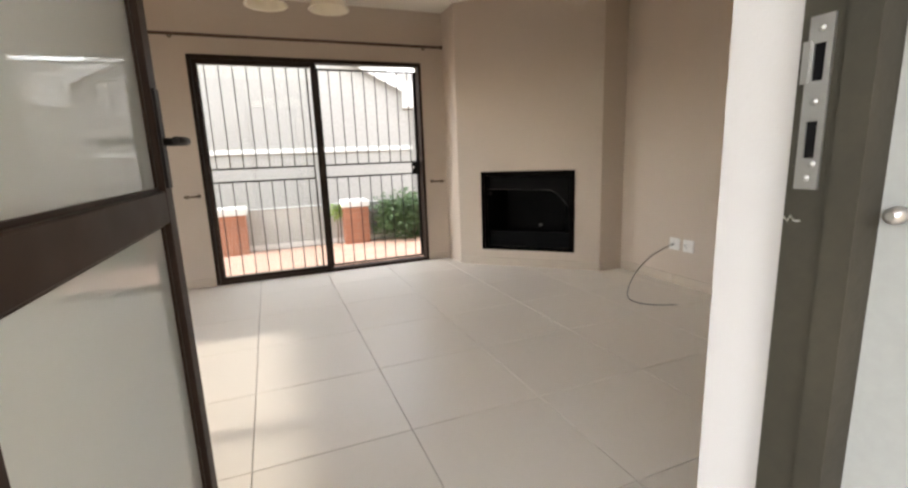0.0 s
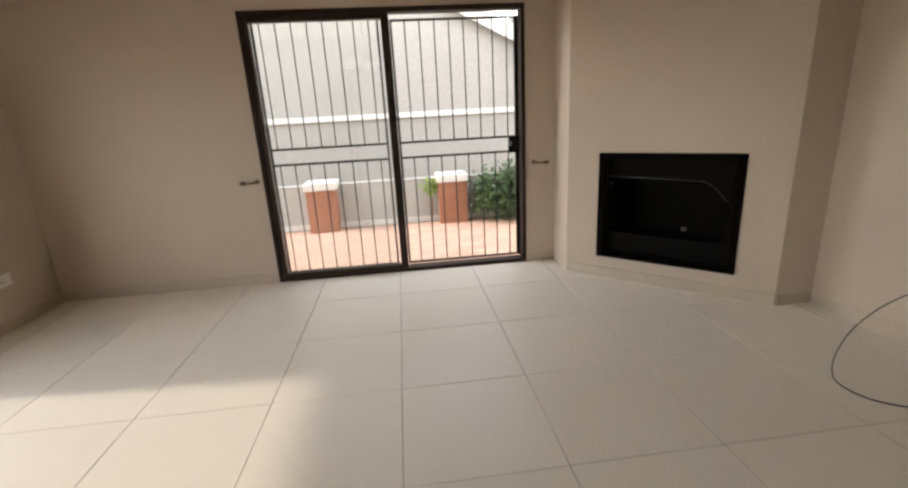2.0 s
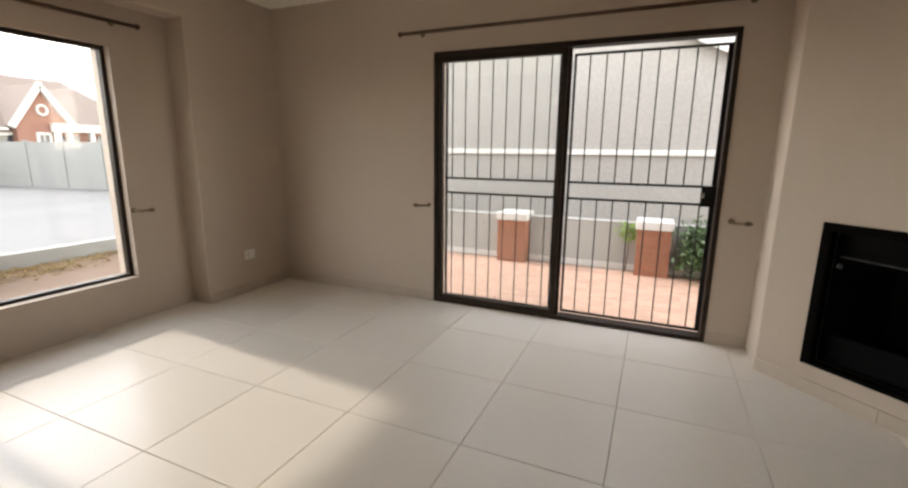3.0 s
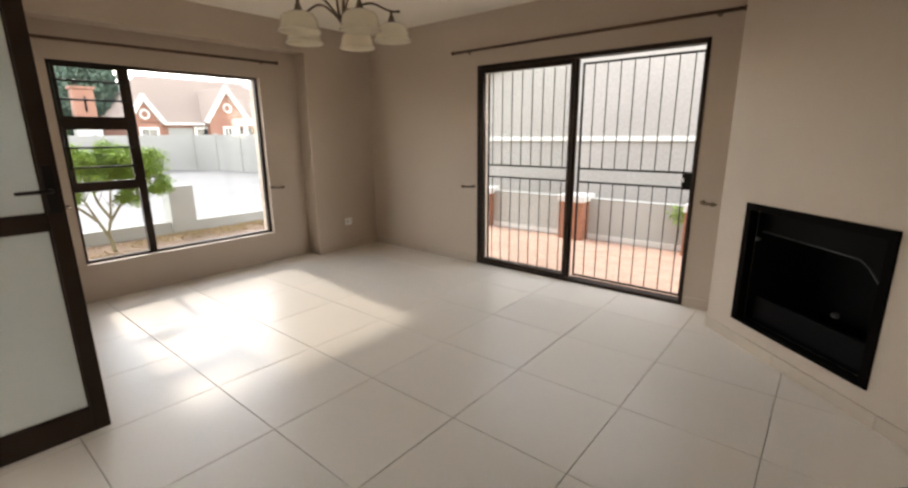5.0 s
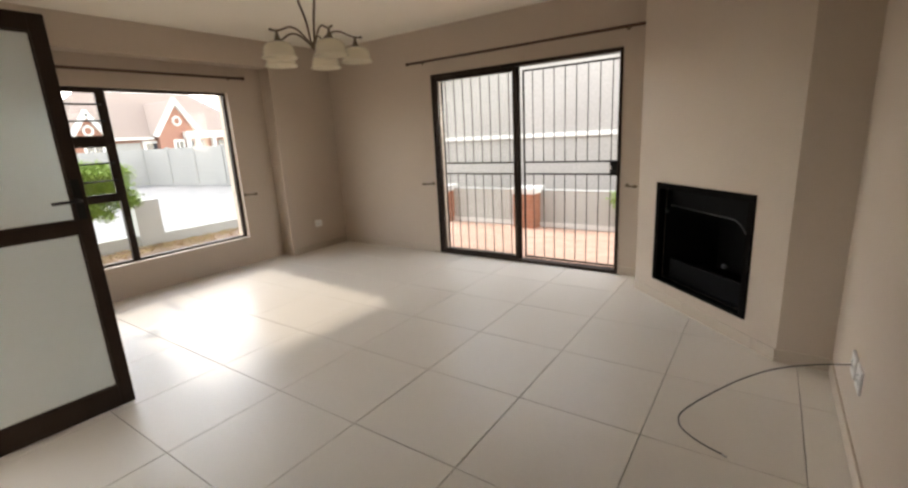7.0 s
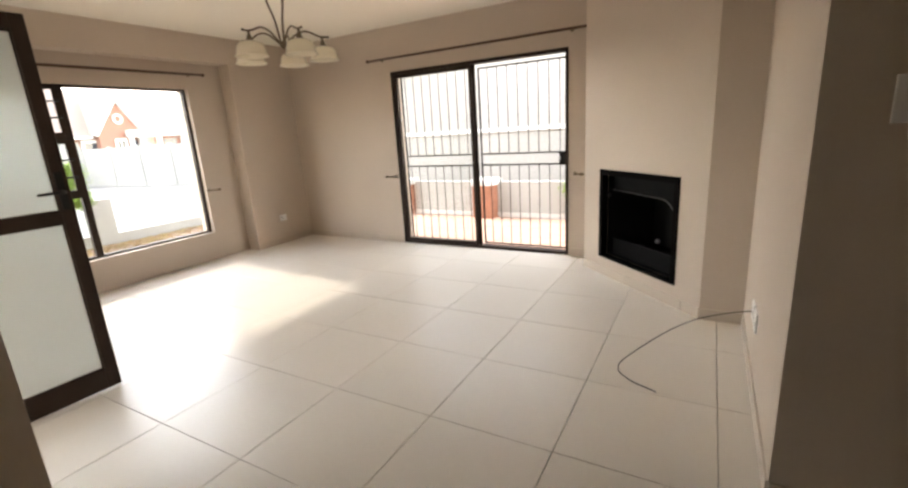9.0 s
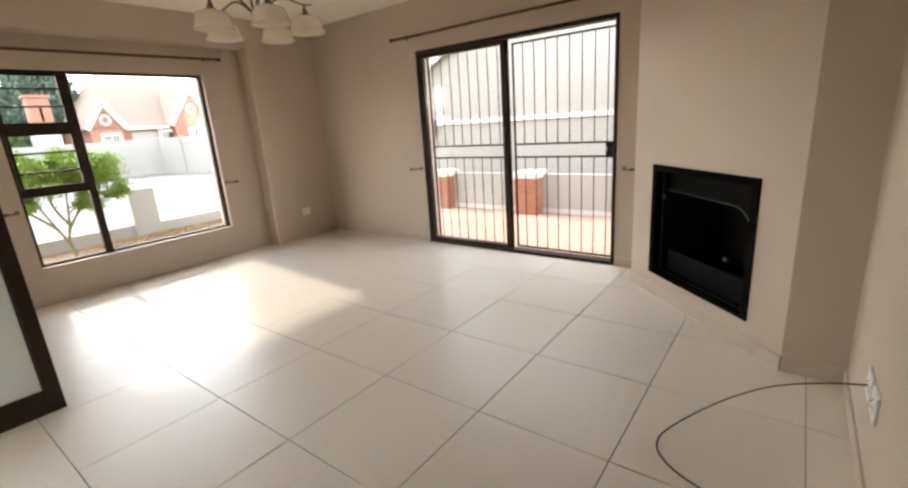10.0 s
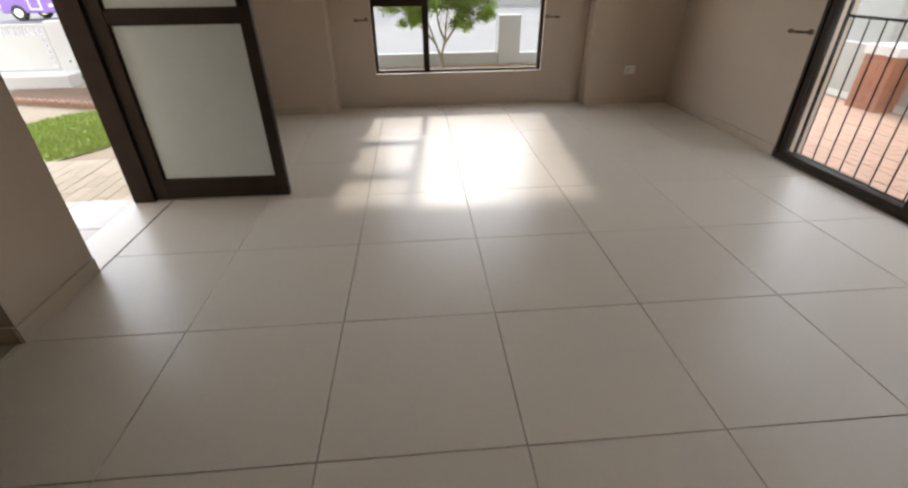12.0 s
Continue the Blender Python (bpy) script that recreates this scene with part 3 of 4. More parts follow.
add_tube(bm, [(PX - 0.001, 0.597, 1.024), (PX - 0.004, 0.591, 1.020), (PX - 0.001, 0.590, 1.026), (PX - 0.004, 0.584, 1.021), (PX - 0.001, 0.579, 1.021)], 0.0010, 6)
part("wire_stub", bm, M_CHROME, jamb, "bent bit of bright wire")
boxes_part("threshold", [(DOOR_X0, DOOR_X1, Y_S_OUT, Y_S, -0.01, 0.004)], M_TILE, jamb, "pale tile threshold", 0.002)
knob = thing("gate_handle", "worn chrome knob on the outer side of the doorway", "door handle", at=(DOOR_X1, 0.503, 1.034))
bm = bmesh.new()
add_tube(bm, [(0, 0, 0), (-0.012, 0, 0), (-0.02, 0, 0), (-0.03, 0, 0), (-0.034, 0, 0)], [0.005, 0.006, 0.009, 0.008, 0.004], 16)
part("knob", bm, M_CHROME, knob)

# ---------------- sockets, switch, cable ----------------
def wall_plate(name, label, m, w=0.115, h=0.085, category="wall socket", holes=True):
    t = tagged(new(name), label=label, category=category)
    t.matrix_world = m
    bm = bmesh.new()
    add_box(bm, -w / 2, w / 2, -0.010, 0, -h / 2, h / 2)
    bevel(bm, 0.003, 2)
    part("plate", bm, M_PLASTIC, t)
    if holes:
        # black discs on the plate paint the shade of the pin holes
        bm = bmesh.new()
        for x, z in ((-0.022, 0.012), (-0.022, -0.014), (-0.040, -0.002)):
            add_tube(bm, [(x + 0.008, -0.0108, z), (x + 0.008, -0.0098, z)], 0.0045, 8)
        part("socket_holes", bm, M_FIREBOX, t)
    bm = bmesh.new()
    add_box(bm, 0.018, 0.038, -0.0145, -0.010, -0.014, 0.014)
    bevel(bm, 0.002)
    part("rocker_switch", bm, M_PLASTIC, t)
    return t


EAST = Matrix.Translation((X_E, 2.965, 0.335)) @ Matrix.Rotation(radians(-90), 4, "Z")
wall_plate("wall_socket", "white plastic wall socket with a black cable plugged in", EAST, 0.10, 0.10)
wall_plate("wall_socket", "white plastic wall socket beside the cabled one", Matrix.Translation((X_E, 2.832, 0.335)) @ Matrix.Rotation(radians(-90), 4, "Z"), 0.10, 0.10)
wall_plate("wall_socket", "white plastic wall socket low in the corner by the window recess", Matrix.Translation((X_W, 4.405, 0.34)) @ Matrix.Rotation(radians(90), 4, "Z"), 0.11, 0.085)
wall_plate("light_switch", "white plastic light switch on the dim passage wall", Matrix.Translation((3.772, 1.985, 1.355)), 0.075, 0.125, "light switch", holes=False)

CABLE = [(3.565, 2.965, 0.335), (3.45, 2.975, 0.30), (3.305, 2.97, 0.243), (3.17, 2.955, 0.155), (3.05, 2.905, 0.065), (2.97, 2.83, 0.012),
         (2.945, 2.75, 0.004), (2.965, 2.665, 0.004), (3.04, 2.595, 0.004), (3.14, 2.55, 0.004)]


def smooth_path(pts, n=8):
    pts = [Vector(p) for p in pts]
    out = []
    for i in range(len(pts) - 1):
        p0, p1, p2, p3 = pts[max(i - 1, 0)], pts[i], pts[i + 1], pts[min(i + 2, len(pts) - 1)]
        for k in range(n):
            t = k / n
            out.append(0.5 * (2 * p1 + (p2 - p0) * t + (2 * p0 - 5 * p1 + 4 * p2 - p3) * t * t + (3 * p1 - p0 - 3 * p2 + p3) * t ** 3))
    return out + [pts[-1]]


cable = thing("cable", "thin black cable curling from the wall socket onto the tiles", "cable")
bm = bmesh.new()
path = smooth_path(CABLE)
add_tube(bm, path, 0.003, 8)
part("sheath", bm, M_CABLE, cable)
bm = bmesh.new()
add_tube(bm, [path[-1], path[-1] + Vector((0.018, -0.010, 0))], 0.0045, 8)
part("plug_tip", bm, M_CHROME, cable, "bright metal connector end")

# ---------------- chandelier ----------------
lamp = thing("chandelier", "antique brown five-arm chandelier with alabaster glass shades, unlit", "chandelier", at=(0.770, 2.630, 0))
HZ = 1.972
bm = bmesh.new()
add_lathe(bm, [(0.0, H_CEIL - 0.035), (0.03, H_CEIL - 0.032), (0.055, H_CEIL - 0.012), (0.06, H_CEIL)], sides=24)
part("ceiling_rose", bm, M_IRON, lamp)
for a in (230, 350, 110):
    a = radians(a)
    bm = bmesh.new()
    pts = smooth_path([(r * math.cos(a), r * math.sin(a), z) for r, z in ((0.012, HZ - 0.02), (0.020, HZ + 0.06), (0.034, HZ + 0.15), (0.064, HZ + 0.25), (0.070, HZ + 0.34), (0.045, HZ + 0.43), (0.012, H_CEIL - 0.02))], 5)
    add_tube(bm, pts, 0.0065, 8)
    part("stem_rod", bm, M_IRON, lamp)
bm = bmesh.new()
add_lathe(bm, [(0.0, HZ - 0.035), (0.008, HZ - 0.032), (0.012, HZ - 0.02), (0.024, HZ - 0.008), (0.024, HZ + 0.004), (0.012, HZ + 0.012), (0.0, HZ + 0.02)], sides=16)
part("hub", bm, M_IRON, lamp)
for k in range(5):
    a = radians(-19 + 72 * k)
    c, s = math.cos(a), math.sin(a)
    bm = bmesh.new()
    prof = smooth_path([(0.01, 0, HZ - 0.012), (0.055, 0, HZ + 0.030), (0.11, 0, HZ + 0.070), (0.165, 0, HZ + 0.078), (0.225, 0, HZ + 0.055), (0.265, 0, HZ + 0.045), (0.305, 0, HZ + 0.047)], 5)
    add_tube(bm, [(p.x * c, p.x * s, p.z) for p in prof], [0.0058] * (len(prof) - 3) + [0.0062, 0.0075, 0.006], 8)
    arm = part("arm", bm, M_IRON, lamp)
    tilt = Matrix.Translation((0.258 * c, 0.258 * s, HZ + 0.044)) @ Matrix.Rotation(a, 4, "Z")
    bm = bmesh.new()
    add_lathe(bm, [(0.0, 0.004), (0.007, 0.0), (0.008, -0.018), (0.013, -0.030), (0.017, -0.045), (0.027, -0.062), (0.024, -0.066)], mat=tilt, sides=16)
    part("lamp_holder", bm, M_IRON, arm)
    bm = bmesh.new()
    add_lathe(bm, [(0.020, -0.056), (0.046, -0.060), (0.070, -0.070), (0.084, -0.086), (0.089, -0.106), (0.091, -0.126), (0.098, -0.141), (0.104, -0.147),
                   (0.101, -0.150), (0.094, -0.144), (0.086, -0.126), (0.084, -0.106), (0.078, -0.089), (0.064, -0.075), (0.042, -0.066), (0.018, -0.060)],
              mat=tilt, sides=36, wave=0.05, waves=9)
    part("shade", bm, M_SHADE, arm, "frosted alabaster glass shade")


# ---------------- outside: ground and paving ----------------
ground = boxes_part("ground", [(-400, 400, -400, 400, -0.6, -0.32)], M_GROUND)
structure(ground, "dry pale ground around the houses", "ground")
road = boxes_part("road", [(-60, -5.62, -30, 40, -0.318, -0.30)], M_ROAD)
structure(road, "pale sunlit concrete driveway", "road")
bed = boxes_part("planting_bed", [(-5.45, X_W_OUT, Y_S_OUT, 5.0, -0.318, -0.20), (-5.45, -3.42, 5.0, 14, -0.318, -0.20)], M_SOIL)
structure(bed, "red brown soil bed under the window", "ground")
south_bed = boxes_part("front_garden_soil", [(-4.45, -0.8, -7, Y_S_OUT - 0.02, -0.318, -0.115)], M_SAND)
structure(south_bed, "pale beige sandy soil beside the front path", "ground")
base_n = boxes_part("patio_base", [(-3.40, 7, Y_N_OUT, 8.49, -0.33, -0.160)], M_MORTAR)
structure(base_n, "sandy bed of the paved patio", "ground")


def box_mesh(name, w, d, z0, z1, mat, store={}):
    """A shared block mesh, centred in plan, for pieces laid one by one."""
    key = (name, round(w, 3), round(d, 3))
    if key not in store:
        bm = bmesh.new()
        add_box(bm, -w / 2, w / 2, -d / 2, d / 2, z0, z1)
        bmesh.ops.recalc_face_normals(bm, faces=bm.faces[:])
        me = bpy.data.meshes.new(name)
        bm.to_mesh(me)
        bm.free()
        me.materials.append(mat)
        store[key] = me
    return store[key]


def paving(name, label, x0, x1, y0, y1, z, mat, base, near, w=0.2, d=0.1, seed=1):
    """Brick pavers in a running bond: those in the near patch are parts of the base, the rest one sheet of real pieces."""
    rnd = random.Random(seed)
    bm = bmesh.new()
    row, y = 0, y0
    while y + d <= y1 + 1e-6:
        x = x0 - (w / 2 if row % 2 else 0)
        while x < x1:
            a, b = max(x, x0), min(x + w, x1)
            if b - a > 0.03:
                h = rnd.uniform(-0.002, 0.002)
                if near[0] < a and b < near[1] and near[2] <= y and y + d < near[3]:
                    ob = new("paver", box_mesh(name + "_block", b - a - 0.006, d - 0.006, -0.03, 0.0, mat))
                    ob.location, ob.parent = ((a + b) / 2, y + d / 2, z + h), base
                else:
                    add_box(bm, a + 0.003, b - 0.003, y + 0.003, y + d - 0.003, z - 0.03, z + h)
            x += w
        row, y = row + 1, y + d
    ob = part(name, bm, mat, fix=False)
    return tagged(ob, label=label, category="paving", kind="stuff")


paving("patio_paving", "terracotta brick paving of the patio", -3.40, 5.0, Y_N_OUT + 0.002, 7.36, -0.155, M_PAVER, base_n, (-0.9, 2.3, 5.0, 6.9), seed=3)
base_s = boxes_part("path_base", [(-0.8, 3.2, -3.2, Y_S_OUT - 0.002, -0.318, -0.104)], M_MORTAR)
structure(base_s, "sandy bed of the front path", "ground")
paving("front_path", "buff brick paving outside the front door", -0.8, 3.2, -3.0, Y_S_OUT - 0.004, -0.10, M_PAVE2, base_s, (-0.85, 0.45, -0.9, 0.5), seed=4)

step = tagged(new("doorstep"), label="pale pinkish tiled doorstep outside the front door", category="step", kind="structure")
boxes_part("step_bed", [(0.17, 1.378, -0.80, Y_S_OUT - 0.024, -0.125, -0.060)], M_MORTAR, step)
for i in range(3):
    for j in range(3):
        bm = bmesh.new()
        add_box(bm, 0.172 + 0.402 * i, 0.172 + 0.402 * i + 0.397, -0.795 + 0.412 * j, -0.795 + 0.412 * j + 0.407, -0.060, -0.050)
        bevel(bm, 0.002)
        part("step_tile", bm, M_STEP, step)

# lawn patch with blades
rnd = random.Random(11)
bm = bmesh.new()
LC, LR = Vector((-1.62, -1.15)), (0.92, 0.72)
rim = [bm.verts.new((LC.x + LR[0] * (1 + 0.06 * math.sin(5 * a)) * math.cos(a), LC.y + LR[1] * (1 + 0.05 * math.cos(3 * a)) * math.sin(a), -0.105)) for a in (2 * math.pi * k / 40 for k in range(40))]
bm.faces.new(rim)
for _ in range(12000):
    a, r = rnd.uniform(0, 2 * math.pi), math.sqrt(rnd.random())
    x, y = LC.x + LR[0] * r * math.cos(a), LC.y + LR[1] * r * math.sin(a)
    t, h, w = rnd.uniform(0, math.pi), rnd.uniform(0.02, 0.05), 0.004
    dx, dy = math.cos(t) * w, math.sin(t) * w
    v = [bm.verts.new(p) for p in ((x - dx, y - dy, -0.106), (x + dx, y + dy, -0.106), (x + rnd.uniform(-.02, .02), y + rnd.uniform(-.02, .02), -0.105 + h))]
    bm.faces.new(v)
tagged(part("lawn_patch", bm, M_GRASS, fix=False), label="round patch of bright green lawn", category="lawn", kind="stuff")
edging = thing("garden_edging", "weathered terracotta rope-top garden edging stones", "garden edging")
EDGE_A, EDGE_B = Vector((-3.18, -3.1, -0.115)), Vector((-2.38, -0.7, -0.115))
ed, en = (EDGE_B - EDGE_A).normalized(), (EDGE_B - EDGE_A).length / 15
es = Vector((-ed.y, ed.x, 0))
for k in range(15):
    m = Matrix(((ed.x, es.x, 0, EDGE_A.x + ed.x * en * k), (ed.y, es.y, 0, EDGE_A.y + ed.y * en * k), (0, 0, 1, -0.115), (0, 0, 0, 1)))
    bm = bmesh.new()
    add_box(bm, 0.003, en - 0.003, -0.022, 0.022, -0.04, 0.035, m)
    for ph in (0.0, math.pi):
        add_tube(bm, [m @ Vector((0.004 + (en - 0.008) * q / 12, 0.017 * math.cos(ph + q * 0.52), 0.052 + 0.017 * math.sin(ph + q * 0.52))) for q in range(13)], 0.019, 8)
    part("edging_stone", bm, M_TERRACOTTA, edging)

# ---------------- outside north: low wall, brick pillars, neighbour ----------------
garden_wall = thing("garden_wall", "low grey plastered garden wall with a white coping", "garden wall")
boxes_part("wall_body", [(-3.2, 7.0, 7.38, 7.52, -0.33, 0.425)], M_PLASTER_L, garden_wall)
boxes_part("coping", [(-3.2, 7.0, 7.372, 7.528, 0.425, 0.445)], M_PLASTER_L, garden_wall, "pale coping", 0.003)
boxes_part("foot", [(-3.2, 7.0, 7.368, 7.38, -0.155, -0.08)], M_PLASTER_W, garden_wall, "pale plinth line", 0.002)


def brick_pillar(x, y):
    t = thing("brick_pillar", "orange red brick pillar with a thick white cap on the patio", "pillar", "patio pillars", at=(x, y, -0.165))
    w = 0.185
    boxes_part("core", [(-w + 0.006, w - 0.006, -w + 0.006, w - 0.006, 0, 0.565)], M_MORTAR_RED, t)
    core = t.children[0]
    for c in range(7):
        z0 = 0.004 + c * 0.0805
        for s in range(4):
            rot = Matrix.Rotation(math.pi / 2 * s, 4, "Z")
            e = w - 0.021
            for a, b in (((-w, -w + 0.2), (-w + 0.21, e)) if (c + s) % 2 else ((-w, -w + 0.095), (-w + 0.105, -w + 0.305), (-w + 0.315, e))):
                ob = new("brick", box_mesh("face_brick", b - a, 0.02, 0.0, 0.072, M_BRICK))
                ob.matrix_basis = rot @ Matrix.Translation(((a + b) / 2, -w + 0.01, z0))
                ob.parent = core
    bm = bmesh.new()
    add_box(bm, -w - 0.02, w + 0.02, -w - 0.02, w + 0.02, 0.565, 0.665)
    bevel(bm, 0.012, 2)
    part("cap", bm, M_PLASTER_W, t, "thick white plaster cap")
    return t


for x in (-1.70, 0.0, 1.72):
    brick_pillar(x, 7.33)

nh = thing("neighbour_house", "grey plastered neighbour's gable wall with a white band and barge boards", "house")
bm = bmesh.new()
ring = [(-3.0, -0.3), (3.05, -0.3), (3.05, 2.30), (0.02, 3.82), (-3.0, 2.30)]
fr = [bm.verts.new((x, 8.5, z)) for x, z in ring]
bk = [bm.verts.new((x, 14.5, z)) for x, z in ring]
bm.faces.new(fr)
bm.faces.new(bk[::-1])
for k in range(5):
    bm.faces.new((fr[k], bk[k], bk[(k + 1) % 5], fr[(k + 1) % 5]))
part("wall", bm, M_PLASTER_G, nh, "grey textured plaster wall")
# added wall beyond the gable, covers sky that the door pane would mirror
boxes_part("side_wing", [(3.05, 9.0, 9.2, 9.4, -0.3, 2.75)], M_PLASTER_G, nh, "grey textured plaster wall")
boxes_part("band", [(-3.0, 3.05, 8.455, 8.499, 1.245, 1.325)], M_PLASTER_W, nh, "white moulded plaster band", 0.006)
for s in (-1, 1):
    bm = bmesh.new()
    m = Matrix.Translation((0.02, 0, 3.84)) @ Matrix.Scale(s, 4, (1, 0, 0)) @ Matrix.Rotation(math.atan2(1.52, 3.03), 4, "Y")
    add_box(bm, 0.0, 3.72, 8.36, 14.7, 0.0, 0.07, m)
    part("roof", bm, M_ROOF, nh, "weathered brown tile roof")
    bm = bmesh.new()
    add_box(bm, 0.0, 3.72, 8.33, 8.36, -0.13, 0.07, m)
    part("barge_board", bm, M_PLASTER_W, nh, "white barge board")
    boxes_part("eave_box", [(2.92, 3.25, 8.30, 8.62, 1.98, 2.42) if s > 0 else (-3.22, -2.88, 8.30, 8.62, 1.98, 2.42)], M_PLASTER_W, nh, "white boxed eave return", 0.004)
lantern = thing("wall_lantern", "dark metal lantern on the neighbour's grey wall", "wall lamp", at=(-2.79, 8.5, 1.18))
boxes_part("lantern_body", [(-0.09, 0.09, -0.20, -0.04, -0.15, 0.13)], M_IRON, lantern, round_by=0.01)
boxes_part("lantern_arm", [(-0.02, 0.02, -0.04, 0.0, -0.02, 0.06)], M_STEEL_BLACK, lantern)
boxes_part("lantern_roof", [(-0.12, 0.12, -0.23, -0.01, 0.13, 0.17)], M_STEEL_BLACK, lantern, round_by=0.005)


back_wall = thing("garden_wall", "white plastered yard wall with a moulded coping behind the neighbour's corner", "garden wall")
boxes_part("wall_body", [(-6.5, -3.02, 9.52, 9.66, -0.33, 1.50)], M_PLASTER_L, back_wall)
boxes_part("coping", [(-6.55, -3.02, 9.47, 9.71, 1.50, 1.60)], M_PLASTER_W, back_wall, "white moulded coping", 0.01)

# ---------------- plants ----------------
def leaves(bm, centre, radii, count, size, seed, holes=0.35, groups=34):
    """Small folded leaves in uneven clumps."""
    rnd = random.Random(seed)
    clumps = []
    while len(clumps) < groups:
        p = Vector([rnd.uniform(-1, 1) for _ in range(3)])
        if 0.15 < p.length < 1:
            clumps.append(Vector((p.x * radii[0], p.y * radii[1], p.z * radii[2])) + Vector(centre))
    for _ in range(count):
        c = rnd.choice(clumps)
        g = holes * min(radii)
        p = c + Vector((rnd.gauss(0, g), rnd.gauss(0, g), rnd.gauss(0, g * 0.75)))
        q = Euler([rnd.uniform(-0.9, 0.9), rnd.uniform(-0.9, 0.9), rnd.uniform(0, 6.28)]).to_matrix().to_4x4()
        s = size * rnd.uniform(0.6, 1.3)
        m = Matrix.Translation(p) @ q
        a, b, c1, d1 = (bm.verts.new(m @ Vector(v)) for v in ((-s, 0, 0), (0, 0.36 * s, 0.12 * s), (s, 0, -0.1 * s), (0, -0.36 * s, 0.12 * s)))
        bm.faces.new((a, b, c1))
        bm.faces.new((a, c1, d1))


def garden_tree(at):
    t = thing("garden_tree", "small garden tree with forked pale trunk and flat green crown", "tree", at=at)
    bm = bmesh.new()
    rnd = random.Random(5)
    add_tube(bm, smooth_path([(0, 0.02, -0.1), (0.0, 0.0, 0.08), (0.01, -0.03, 0.24)], 4), [0.034, 0.032, 0.030, 0.028, 0.027, 0.026, 0.025, 0.024, 0.023], 9)
    forks = (((0.01, -0.03, 0.20), (0.02, -0.12, 0.42), (-0.02, -0.22, 0.70), (0.0, -0.38, 1.0)), ((0.01, -0.03, 0.22), (0.0, 0.03, 0.45), (0.05, 0.06, 0.75), (0.02, 0.12, 1.08)),
             ((0.0, 0.0, 0.36), (-0.04, 0.16, 0.58), (-0.02, 0.34, 0.80), (0.0, 0.50, 1.0)), ((0.02, -0.12, 0.42), (0.06, -0.28, 0.60), (0.05, -0.50, 0.82), (0.02, -0.70, 1.02)),
             ((0.0, 0.03, 0.45), (-0.12, -0.05, 0.66), (-0.20, -0.08, 0.90), (-0.25, -0.1, 1.05)))
    for f in forks:
        path = smooth_path(f, 4)
        add_tube(bm, path, [0.021 - 0.0013 * k for k in range(len(path))], 7)
        for _ in range(7):
            p = path[rnd.randrange(4, len(path))]
            add_tube(bm, [p, p + Vector((rnd.uniform(-.16, .16), rnd.uniform(-.2, .2), rnd.uniform(.05, .25)))], [0.006, 0.002], 5)
    part("trunk", bm, M_BARK_PALE, t, "forked pale green grey stems")
    bm = bmesh.new()
    for c, r, n, g, sd in (((0, -0.45, 1.26), (0.42, 0.42, 0.13), 3600, 16, 21), ((0, 0.10, 1.30), (0.46, 0.42, 0.13), 3800, 16, 23), ((0.02, 0.48, 1.16), (0.38, 0.26, 0.18), 2400, 12, 24),
                           ((0.02, -0.62, 1.02), (0.34, 0.26, 0.16), 1700, 10, 25), ((0.0, -0.28, 1.02), (0.40, 0.34, 0.16), 1700, 10, 26), ((0.03, 0.20, 1.02), (0.40, 0.34, 0.18), 1900, 10, 27),
                           ((0.04, 0.55, 0.88), (0.30, 0.24, 0.14), 1100, 8, 28), ((0.0, 0.32, 0.72), (0.30, 0.24, 0.12), 700, 6, 29), ((0.0, -0.46, 0.76), (0.30, 0.26, 0.10), 600, 6, 30)):
        leaves(bm, c, r, int(n * 1.8), 0.029, sd, 0.42, int(g * 1.3))
    tagged(part("crown", bm, M_LEAF, t, "bright green leafy crown", fix=False), kind="stuff")
    return t


garden_tree((-4.75, 2.70, -0.16))
bush = thing("shrub", "dense dark green leafy shrub beside the brick pillar", "shrub", at=(2.56, 7.15, -0.165))
bm = bmesh.new()
for k in range(9):
    a = k * 0.7
    add_tube(bm, [(0, 0, 0), (0.16 * math.cos(a), 0.1 * math.sin(a), 0.25), (0.4 * math.cos(a), 0.18 * math.sin(a), 0.48)], [0.012, 0.009, 0.004], 5)
part("stems", bm, M_BARK, bush)
bm = bmesh.new()
leaves(bm, (0, 0, 0.37), (0.66, 0.21, 0.34), 5600, 0.039, 31, 0.45)
tagged(part("foliage", bm, M_LEAF_D, bush, "dark green leaves", fix=False), kind="stuff")
sprig = thing("shrub", "small pale green sprig beside the brick pillar", "shrub", at=(1.43, 7.28, -0.165))
bm = bmesh.new()
add_tube(bm, [(0, 0, 0), (0.02, 0, 0.3), (0.0, 0, 0.6)], [0.01, 0.008, 0.003], 5)
part("stems", bm, M_BARK, sprig)
bm = bmesh.new()
leaves(bm, (0, 0, 0.5), (0.10, 0.07, 0.14), 160, 0.03, 32, 0.5)
tagged(part("foliage", bm, M_LEAF, sprig, fix=False), kind="stuff")

rnd = random.Random(61)
bm = bmesh.new()
for _ in range(1500):
    x, y = rnd.choice(((-5.30, 3.9), (-5.15, 4.5), (-5.3, 5.2), (-4.9, 4.3), (-5.0, 3.2), (-4.6, 2.3))), None
    x, y = x[0] + rnd.gauss(0, 0.14), x[1] + rnd.gauss(0, 0.34)
    if -5.42 < x < -2.3 and y < 7:
        q, w = rnd.uniform(0, 6.28), rnd.uniform(0.012, 0.032)
